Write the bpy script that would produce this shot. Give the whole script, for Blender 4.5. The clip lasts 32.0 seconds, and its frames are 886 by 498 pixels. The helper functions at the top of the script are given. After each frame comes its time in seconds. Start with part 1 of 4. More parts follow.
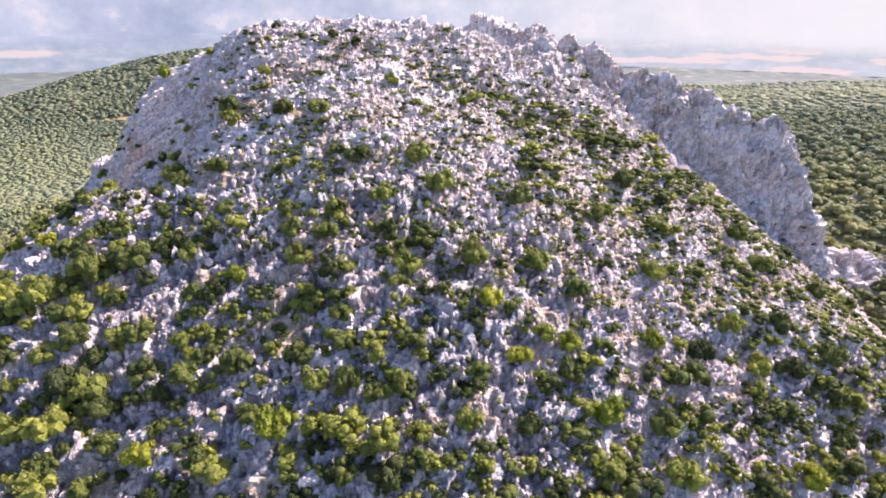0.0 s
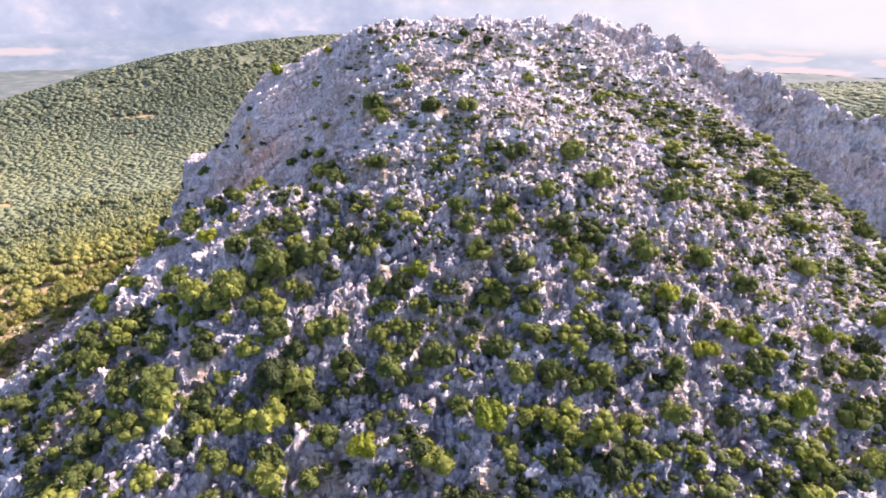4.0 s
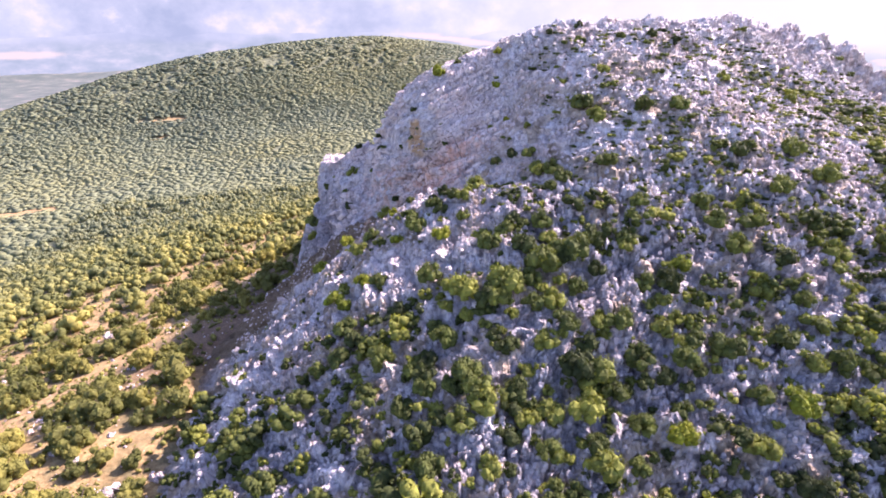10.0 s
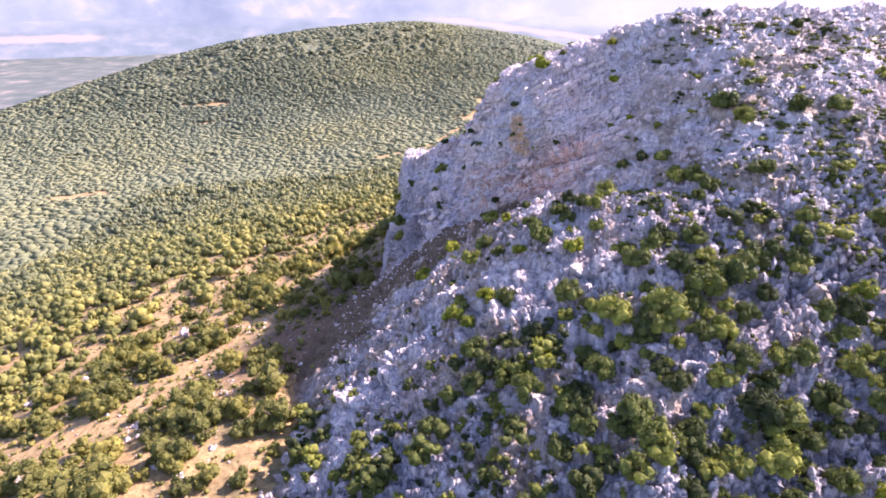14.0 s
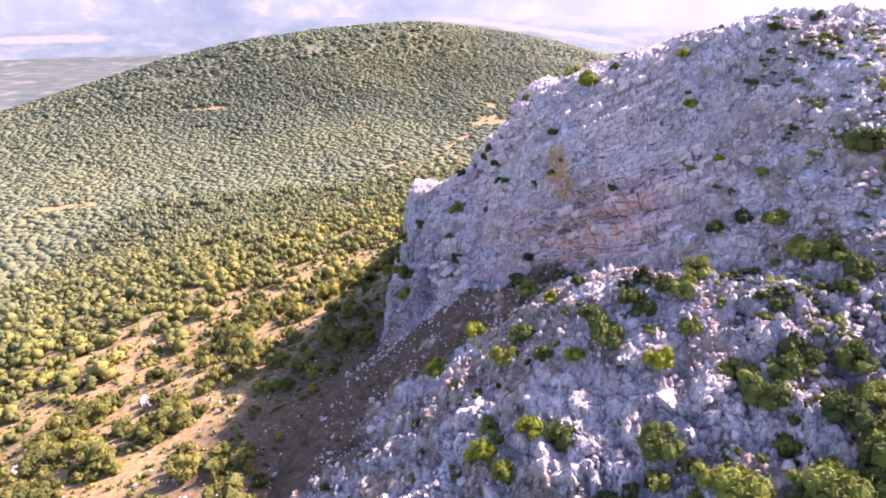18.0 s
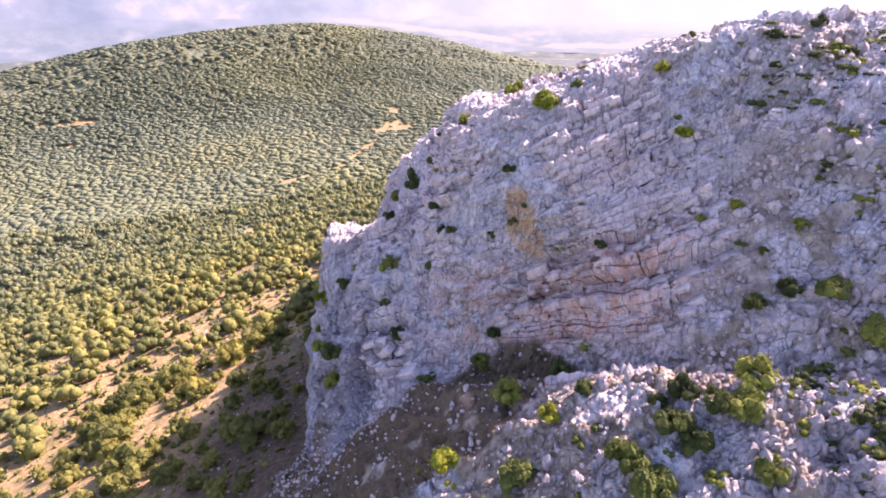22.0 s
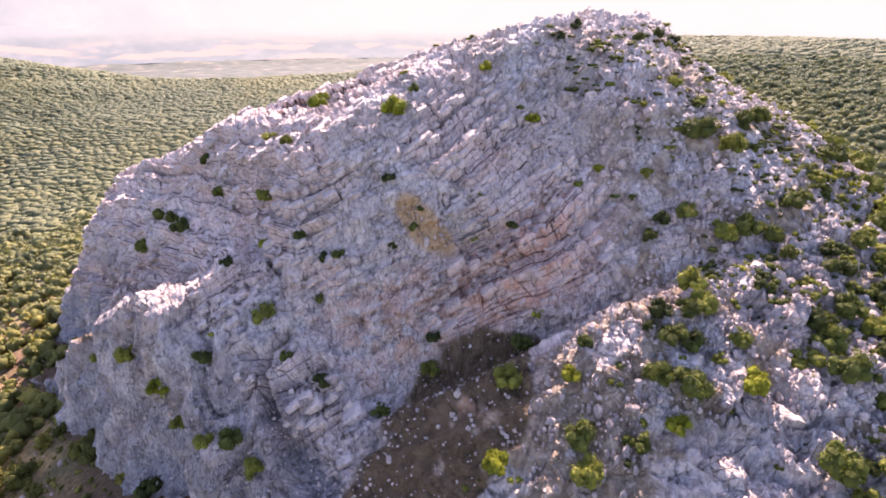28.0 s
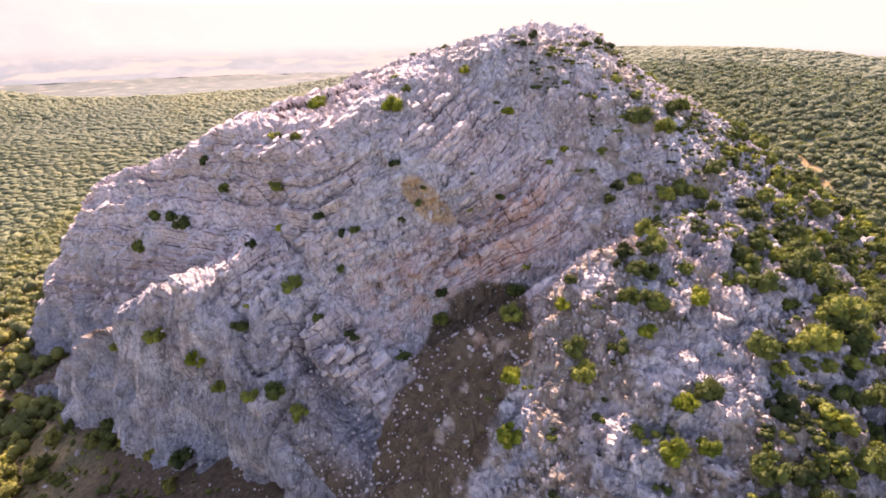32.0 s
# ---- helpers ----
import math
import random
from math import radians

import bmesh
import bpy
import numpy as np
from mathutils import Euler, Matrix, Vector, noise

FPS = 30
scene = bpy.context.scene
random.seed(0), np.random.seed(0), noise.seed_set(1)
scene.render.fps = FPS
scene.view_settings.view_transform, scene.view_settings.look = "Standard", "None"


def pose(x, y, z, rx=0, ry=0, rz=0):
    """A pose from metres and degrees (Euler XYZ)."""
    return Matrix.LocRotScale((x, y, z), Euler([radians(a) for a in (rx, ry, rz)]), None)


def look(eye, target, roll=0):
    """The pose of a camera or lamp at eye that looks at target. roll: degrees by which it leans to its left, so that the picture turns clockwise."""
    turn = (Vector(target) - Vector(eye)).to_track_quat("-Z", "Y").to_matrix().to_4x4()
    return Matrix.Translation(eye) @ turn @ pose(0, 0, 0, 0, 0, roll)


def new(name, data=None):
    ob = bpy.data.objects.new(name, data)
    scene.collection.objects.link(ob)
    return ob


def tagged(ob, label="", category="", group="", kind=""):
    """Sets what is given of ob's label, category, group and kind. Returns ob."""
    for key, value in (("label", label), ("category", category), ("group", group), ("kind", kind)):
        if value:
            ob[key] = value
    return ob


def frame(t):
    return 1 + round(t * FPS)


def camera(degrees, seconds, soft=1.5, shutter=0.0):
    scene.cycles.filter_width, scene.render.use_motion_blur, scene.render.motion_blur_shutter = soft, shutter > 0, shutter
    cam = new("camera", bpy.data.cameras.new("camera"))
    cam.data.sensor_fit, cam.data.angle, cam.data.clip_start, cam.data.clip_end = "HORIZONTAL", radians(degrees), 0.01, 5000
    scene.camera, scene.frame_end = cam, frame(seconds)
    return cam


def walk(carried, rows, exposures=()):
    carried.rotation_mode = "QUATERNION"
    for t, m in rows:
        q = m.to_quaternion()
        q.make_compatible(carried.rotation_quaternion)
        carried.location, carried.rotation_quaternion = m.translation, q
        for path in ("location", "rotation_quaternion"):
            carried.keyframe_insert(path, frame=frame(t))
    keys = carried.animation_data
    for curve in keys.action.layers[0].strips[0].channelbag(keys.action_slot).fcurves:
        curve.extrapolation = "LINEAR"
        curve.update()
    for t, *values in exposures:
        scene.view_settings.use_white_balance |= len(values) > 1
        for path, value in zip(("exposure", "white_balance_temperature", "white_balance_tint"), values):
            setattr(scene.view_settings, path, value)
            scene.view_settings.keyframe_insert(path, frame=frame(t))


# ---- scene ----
cam = camera(77.5, 32.0, soft=1.8)
METRES, EYE, TILT, LEAN, TURN = 200.0, 100.0, -23.0, 0.0, 0.0
ROWS = [
    (0.0, 0.0, 0.0, 0.0, -0.0, 0.0, 0.0),
    (0.5, -0.0162, -0.0007, -0.0004, -0.11, -0.0, -0.01),
    (1.0, -0.0321, -0.0015, -0.0007, -0.22, -0.02, -0.05),
    (1.5, -0.049, -0.0022, -0.0011, -0.26, -0.04, -0.04),
    (2.0, -0.0653, -0.0029, -0.0015, -0.27, -0.04, -0.09),
    (2.5, -0.0824, -0.0036, -0.0017, -0.3, -0.05, -0.14),
    (3.0, -0.0989, -0.0044, -0.002, -0.34, -0.07, -0.17),
    (3.5, -0.1162, -0.0052, -0.0022, -0.3, -0.09, -0.14),
    (5.5, -0.1812, -0.0074, -0.0043, -0.37, 0.06, -0.19),
    (6.0, -0.1973, -0.0081, -0.0044, -0.45, 0.06, -0.2),
    (6.5, -0.2143, -0.0088, -0.0043, -0.54, 0.07, -0.17),
    (7.0, -0.2307, -0.0095, -0.0042, -0.6, 0.05, -0.12),
    (7.5, -0.2481, -0.0101, -0.0041, -0.65, 0.02, -0.03),
    (8.0, -0.2647, -0.0107, -0.0045, -0.63, -0.03, 0.19),
    (8.5, -0.2819, -0.0113, -0.0054, -0.6, 0.01, 0.34),
    (9.0, -0.2986, -0.0118, -0.0059, -0.68, 0.07, 0.25),
    (9.5, -0.3158, -0.0124, -0.0062, -0.73, 0.08, 0.25),
    (10.0, -0.3325, -0.013, -0.0067, -0.77, 0.1, 0.32),
    (10.5, -0.3498, -0.0135, -0.007, -0.81, 0.07, 0.43),
    (11.0, -0.3666, -0.0142, -0.0073, -0.63, -0.12, 0.48),
    (11.5, -0.3816, -0.0157, -0.0055, -0.55, -0.6, -0.14),
    (12.0, -0.3923, -0.0132, -0.004, 0.06, -0.55, -0.5),
    (12.5, -0.4006, -0.0069, -0.0019, 0.76, -0.64, -0.78),
    (13.0, -0.4064, 0.0021, 0.0018, 1.29, -0.91, -0.86),
    (13.5, -0.4111, 0.0137, 0.0064, 1.71, -1.06, -1.0),
    (14.0, -0.4142, 0.0262, 0.0119, 1.95, -1.25, -1.02),
    (14.5, -0.4174, 0.0409, 0.0184, 2.05, -1.24, -1.03),
    (16.5, -0.4254, 0.1073, 0.0458, 2.53, -1.22, -1.25),
    (17.0, -0.4268, 0.125, 0.0531, 2.6, -1.25, -1.25),
    (17.5, -0.4281, 0.1437, 0.0611, 2.58, -1.26, -1.24),
    (18.0, -0.4293, 0.162, 0.0689, 2.62, -1.3, -1.24),
    (18.5, -0.4303, 0.1813, 0.077, 2.63, -1.2, -1.25),
    (19.0, -0.4316, 0.1996, 0.0845, 2.69, -1.14, -1.29),
    (19.5, -0.4325, 0.2194, 0.0924, 2.8, -0.91, -1.28),
    (20.0, -0.4338, 0.2353, 0.1012, 2.23, -0.98, -0.92),
    (20.5, -0.4371, 0.2486, 0.1083, 1.48, -1.3, -0.51),
    (21.0, -0.4414, 0.2588, 0.113, -3.03, -1.48, 1.35),
    (21.5, -0.4463, 0.2679, 0.1159, -6.38, -1.51, 2.6),
    (22.0, -0.4521, 0.275, 0.1181, -7.05, -1.42, 2.92),
    (22.5, -0.4607, 0.2812, 0.1207, -7.6, -1.4, 3.18),
    (23.0, -0.4709, 0.2863, 0.1228, -7.86, -1.29, 3.31),
    (23.5, -0.483, 0.2913, 0.1247, -7.98, -1.24, 3.47),
    (24.0, -0.496, 0.2954, 0.1261, -8.07, -1.23, 3.63),
    (24.5, -0.5109, 0.2991, 0.1284, -8.21, -1.25, 3.53),
    (25.0, -0.5257, 0.3024, 0.1303, -8.32, -1.18, 3.35),
    (25.5, -0.5416, 0.3055, 0.1327, -17.24, -2.4, 6.8),
    (26.0, -0.5561, 0.3123, 0.1349, -31.26, -4.25, 12.35),
    (26.5, -0.5697, 0.3218, 0.1384, -33.67, -4.74, 13.23),
    (28.5, -0.6114, 0.36, 0.1559, -48.44, -8.69, 17.59),
    (29.0, -0.6204, 0.3642, 0.1567, -49.54, -9.11, 17.91),
    (29.5, -0.6311, 0.3651, 0.1564, -50.52, -9.23, 18.3),
    (30.0, -0.6432, 0.3637, 0.1552, -51.27, -9.27, 18.64),
    (30.5, -0.6571, 0.3607, 0.1531, -51.9, -9.4, 18.9),
    (31.0, -0.6715, 0.3564, 0.1512, -52.38, -9.48, 19.1),
    (31.5, -0.6869, 0.3503, 0.1489, -53.05, -10.2, 19.15),
    (32.0, -0.6982, 0.3437, 0.148, -52.96, -8.77, 19.02),
]
walk(cam, [(t, pose(0, 0, EYE, TILT, LEAN, TURN) @ pose(METRES * x, METRES * y, METRES * z, 90 + pitch, roll, yaw)) for t, x, y, z, yaw, pitch, roll in ROWS],
     exposures=((0, 1.76, 6100, 28), (8, 1.95, 6050, 36), (14, 2.0, 5950, 41), (22, 1.99, 6300, 43), (24.5, 1.96, 6350, 26), (26.5, 2.0, 6500, 28), (28.5, 1.93, 7000, 40), (30, 2.04, 7200, 41), (31, 2.08, 7250, 41), (32, 1.97, 7300, 38)))

# ---- light ----
SUN_AZ, SUN_EL = radians(57), radians(39.5)
sun_way = Vector((math.cos(SUN_EL) * math.sin(SUN_AZ), math.cos(SUN_EL) * math.cos(SUN_AZ), math.sin(SUN_EL)))
lamp = bpy.data.lights.new("sun", "SUN")
lamp.energy, lamp.angle, lamp.color = 4.9, radians(0.53), (1.0, 0.88, 0.74)
sun = new("sun", lamp)
sun.matrix_world = look(sun_way * 300, (0, 0, 0))
world = bpy.data.worlds.new("world")
scene.world = world
world.use_nodes = True
wn = world.node_tree.nodes
sky = wn.new("ShaderNodeTexSky")
sky.sky_type, sky.sun_disc = "NISHITA", False
sky.sun_elevation, sky.sun_rotation = SUN_EL, SUN_AZ
sky.air_density, sky.dust_density, sky.ozone_density = 1.0, 1.0, 1.0
wn["Background"].inputs["Strength"].default_value = 0.11
world.node_tree.links.new(sky.outputs["Color"], wn["Background"].inputs["Color"])

# ---- numeric noise ----


def lattice(i, j, k, seed):
    h = (i * 374761393 + seed * 974711 + 12345) & 0xFFFFFFFF
    h = (((h ^ (h >> 15)) + j * 668265263) * 1274126177) & 0xFFFFFFFF
    h = (((h ^ (h >> 13)) + k * 961748941) * 2246822519) & 0xFFFFFFFF
    h = ((h ^ (h >> 16)) * 3266489917) & 0xFFFFFFFF
    return ((h ^ (h >> 15)) & 0xFFFFFF) / float(0xFFFFFF)


def vnoise(p, size, seed=0):
    """Smooth noise from 0 to 1 at the points p (n x 3), with lumps of that size."""
    q = p / size
    i = np.floor(q).astype(np.int64)
    f = q - i
    f = f * f * (3 - 2 * f)
    total = 0
    for a in (0, 1):
        wa = f[:, 0] if a else 1 - f[:, 0]
        for b in (0, 1):
            wb = f[:, 1] if b else 1 - f[:, 1]
            for c in (0, 1):
                wc = f[:, 2] if c else 1 - f[:, 2]
                total = total + wa * wb * wc * lattice(i[:, 0] + a, i[:, 1] + b, i[:, 2] + c, seed)
    return total


def fbm(p, size, seed=0, octaves=3):
    out, amp, norm = 0, 1.0, 0
    for o in range(octaves):
        out = out + amp * vnoise(p, size / 2 ** o, seed + 7 * o)
        norm += amp
        amp *= 0.5
    return out / norm


def blocks(p, seed=0):
    """Cells of unit size round scattered seeds: distances to the nearest and the next seed, a random number for the cell, and the way from its seed."""
    i = np.floor(p).astype(np.int64)
    d1, d2 = np.full(len(p), 9.0), np.full(len(p), 9.0)
    ident = np.zeros(len(p))
    off = np.zeros((len(p), 3))
    for a in (-1, 0, 1):
        for b in (-1, 0, 1):
            for c in (-1, 0, 1):
                x, y, z = i[:, 0] + a, i[:, 1] + b, i[:, 2] + c
                way = np.stack([p[:, 0] - x - lattice(x, y, z, seed), p[:, 1] - y - lattice(x, y, z, seed + 1), p[:, 2] - z - lattice(x, y, z, seed + 2)], -1)
                d = np.sqrt((way * way).sum(1))
                first = d < d1
                d2 = np.where(first, d1, np.minimum(d2, d))
                ident = np.where(first, lattice(x, y, z, seed + 3), ident)
                off[first] = way[first]
                d1 = np.where(first, d, d1)
    return d1, d2, ident, off


def smooth(a, b, v):
    t = np.clip((v - a) / (b - a), 0, 1)
    return t * t * (3 - 2 * t)


def courses(u, s, long, thick):
    """Rows of blocks in the beds, each row set off by half a block: a random number for each block, and how near its edge is."""
    row = np.floor(s / thick).astype(np.int64)
    c = (u + 0.5 * long * (row % 2 == 0)) / long
    col = np.floor(c).astype(np.int64)
    fu, fs = c - col, s / thick - row
    near_edge = np.minimum(np.minimum(fu, 1 - fu) * long, np.minimum(fs, 1 - fs) * thick)
    return lattice(row, col, 0 * row, 77), near_edge, fu - 0.5, fs - 0.5


def facet(ident, off, steep):
    """A random tilt of each block's face."""
    turn = np.stack([(ident * 917.3) % 1, (ident * 571.7) % 1, (ident * 311.9) % 1], -1) - 0.5
    return (turn * off).sum(1) * steep


# ---- the shape of the land ----
# Each body is bounded by sloping faces: height at (-40, 110), rise to the east, rise to the north.
SUMMIT = [(101.5, 0.33, -0.15), (94.2, 0.068, 0.176), (90.3, 0.054, 0.668), (97.7, -0.23, 0.645), (107.7, 0.918, 0.288), (87.8, 0.652, 0.583),
          (223.4, 3.313, -0.524), (118.8, 0.994, -0.086), (114.8, -0.142, -0.544), (109.4, -0.435, 0.54), (108.8, -0.469, 0.525),
          (176.8, 2.152, -0.16), (131.6, -0.706, 0.209), (111.5, 1.679, 0.901)]
SPUR = [(87.6, -0.172, 0.626), (91.9, 0.789, 0.111), (85.0, 0.435, 0.354), (50.5, -0.277, -1.006), (118.0, 1.172, -0.408)]
EAST_WALL = [(151.9, -0.493, -0.702), (-23.7, 0.256, 2.929), (150.6, 0.969, -1.175), (390.2, -2.625, 0.36), (16.9, 1.507, 0.272)]
NORTH = [(123.1, 1.211, -0.166), (195.3, 2.932, -0.155), (95.4, -0.299, -0.347), (226.5, 1.107, -1.025), (33.1, -0.131, 0.897)]
WEST_CLIFF = [(77.9, 0.69, 0.505), (384.6, 5.506, -0.076), (104.4, 0.199, -0.65), (49.1, -0.611, 0.67), (4.0, -1.4, 0.0)]
FOOT = [(28.7, -0.039, 0.019), (52.5, 0.279, -0.141)]


def body(faces, x, y):
    planes = np.stack([a + b * (x + 40) + c * (y - 110) for a, b, c in faces])
    low = planes.min(0)
    return low - np.log(np.exp(low - planes).sum(0))


def massif(x, y):
    parts = np.stack([body(faces, x, y) for faces in (SUMMIT, SPUR, EAST_WALL, NORTH, WEST_CLIFF)])
    high = parts.max(0)
    return high + np.log(np.exp(parts - high).sum(0))


def bump(x, y, cx, cy, sx, sy):
    return np.exp(-0.5 * (((x - cx) / sx) ** 2 + ((y - cy) / sy) ** 2))


def swell(x, y, cx, cy, along, across, turn):
    u, v = (x - cx) * math.cos(turn) + (y - cy) * math.sin(turn), (y - cy) * math.cos(turn) - (x - cx) * math.sin(turn)
    return np.exp(-0.5 * ((u / along) ** 2 + (v / across) ** 2))


# wooded hills: height, east, north, half length, half width, turn
RIDGES = [(99.0, -291, 1010, 509, 165, 0.29), (59.0, -120, 1059, 435, 243, 0.14), (77.8, 735, 241, 673, 410, -0.74), (79.2, 325, 73, 380, 305, 1.71)]


def on_hill(x, y):
    return np.clip(sum(high * swell(x, y, *place) for high, *place in RIDGES[:2]) / 110, 0, 1)


def valley(x, y):
    near = np.maximum(body(FOOT, x, y), 16.6 + 0.067 * (x + 40) + 0.023 * (y - 110))
    far = -59.4 - 81 * smooth(650, 1100, np.hypot(x + 90, y - 110)) + sum(high * swell(x, y, *place) for high, *place in RIDGES)
    p = np.stack([x, y, 0 * x], -1)
    roll = (fbm(p, 160, 40) - 0.5) * 12
    dist = np.hypot(x + 90, y - 110)
    w = smooth(60, 330, dist)
    far = far + 18 * np.exp(-((dist - 2800) / 70) ** 2)
    return near * (1 - w) + (far + roll) * w + (fbm(p, 14, 41) - 0.5) * 1.2


# bare clearings: east, north, half length, half width, turn
CLEARINGS = [(-154, 349, 18, 7, 0.6), (-135, 462, 30, 5, 0.5), (-66, 572, 22, 15, 0.3), (-93, 520, 45, 3.5, 1.12), (-391, 417, 24, 7, 0.2), (-387, 664, 30, 9, 0.1), (-371, 615, 10, 4, 0.2),
             (-64, 622, 5, 13, 0.1), (-216, 242, 16, 4, 0.6), (-160, 178, 18, 2.2, 1.3), (-158, 131, 14, 5, 0.9), (-129, 155, 28, 3.2, 1.35), (-148, 97, 24, 6, 0.9), (-175, 150, 16, 4, 0.7),
             (-195, 167, 14, 5, 0.6), (-194, 138, 10, 4, 0.5), (-133, 192, 10, 3, 1.0), (-191, 184, 9, 3, 0.9), (147, 76, 20, 2.6, 0.5)]


def clearing(x, y):
    p = np.stack([x, y, 0 * x], -1)
    rag = (fbm(p, 9, 97) - 0.5) * 1.1
    out = 0 * x
    for cx, cy, a, b, t in CLEARINGS:
        u, v = (x - cx) * math.cos(t) + (y - cy) * math.sin(t), (y - cy) * math.cos(t) - (x - cx) * math.sin(t)
        out = np.maximum(out, smooth(1.25, 0.85, np.sqrt((u / a) ** 2 + (v / b) ** 2) + rag))
    return out


# ---- materials ----


def nodes_of(name, rough=0.9):
    m = bpy.data.materials.new(name)
    m.use_nodes = True
    b = m.node_tree.nodes["Principled BSDF"]
    b.inputs["Roughness"].default_value = rough
    b.inputs["Specular IOR Level"].default_value = 0.2
    return m, m.node_tree.nodes, m.node_tree.links, b


def tex(n, l, size, detail=6.0, rough=0.6, kind="ShaderNodeTexNoise", stretch=None):
    co = n.new("ShaderNodeTexCoord")
    src = co.outputs["Object"]
    if stretch:
        mp = n.new("ShaderNodeMapping")
        mp.inputs["Rotation"].default_value = stretch[1]
        mp.inputs["Scale"].default_value = stretch[0]
        l.new(src, mp.inputs["Vector"])
        src = mp.outputs["Vector"]
    t = n.new(kind)
    t.inputs["Scale"].default_value = 1.0 / size
    if kind == "ShaderNodeTexNoise":
        t.inputs["Detail"].default_value, t.inputs["Roughness"].default_value = detail, rough
    l.new(src, t.inputs["Vector"])
    return t


def ramp(n, l, fac, stops):
    r = n.new("ShaderNodeValToRGB")
    while len(r.color_ramp.elements) < len(stops):
        r.color_ramp.elements.new(0.5)
    for e, (pos, col) in zip(r.color_ramp.elements, stops):
        e.position, e.color = pos, (*col, 1)
    l.new(fac, r.inputs["Fac"])
    return r.outputs["Color"]


def mix(n, l, fac, a, b, how="MIX"):
    m = n.new("ShaderNodeMix")
    m.data_type, m.blend_type = "RGBA", how
    for sock, v in ((m.inputs[0], fac), (m.inputs[6], a), (m.inputs[7], b)):
        if isinstance(v, (int, float)):
            sock.default_value = v
        elif isinstance(v, tuple):
            sock.default_value = (*v, 1)
        else:
            l.new(v, sock)
    return m.outputs[2]


def relief(n, l, b, height, depth):
    k = n.new("ShaderNodeBump")
    k.inputs["Distance"].default_value, k.inputs["Strength"].default_value = depth, 1.0
    l.new(height, k.inputs["Height"])
    l.new(k.outputs["Normal"], b.inputs["Normal"])


def attr(n, name):
    a = n.new("ShaderNodeAttribute")
    a.attribute_name = name
    return a.outputs["Fac"]


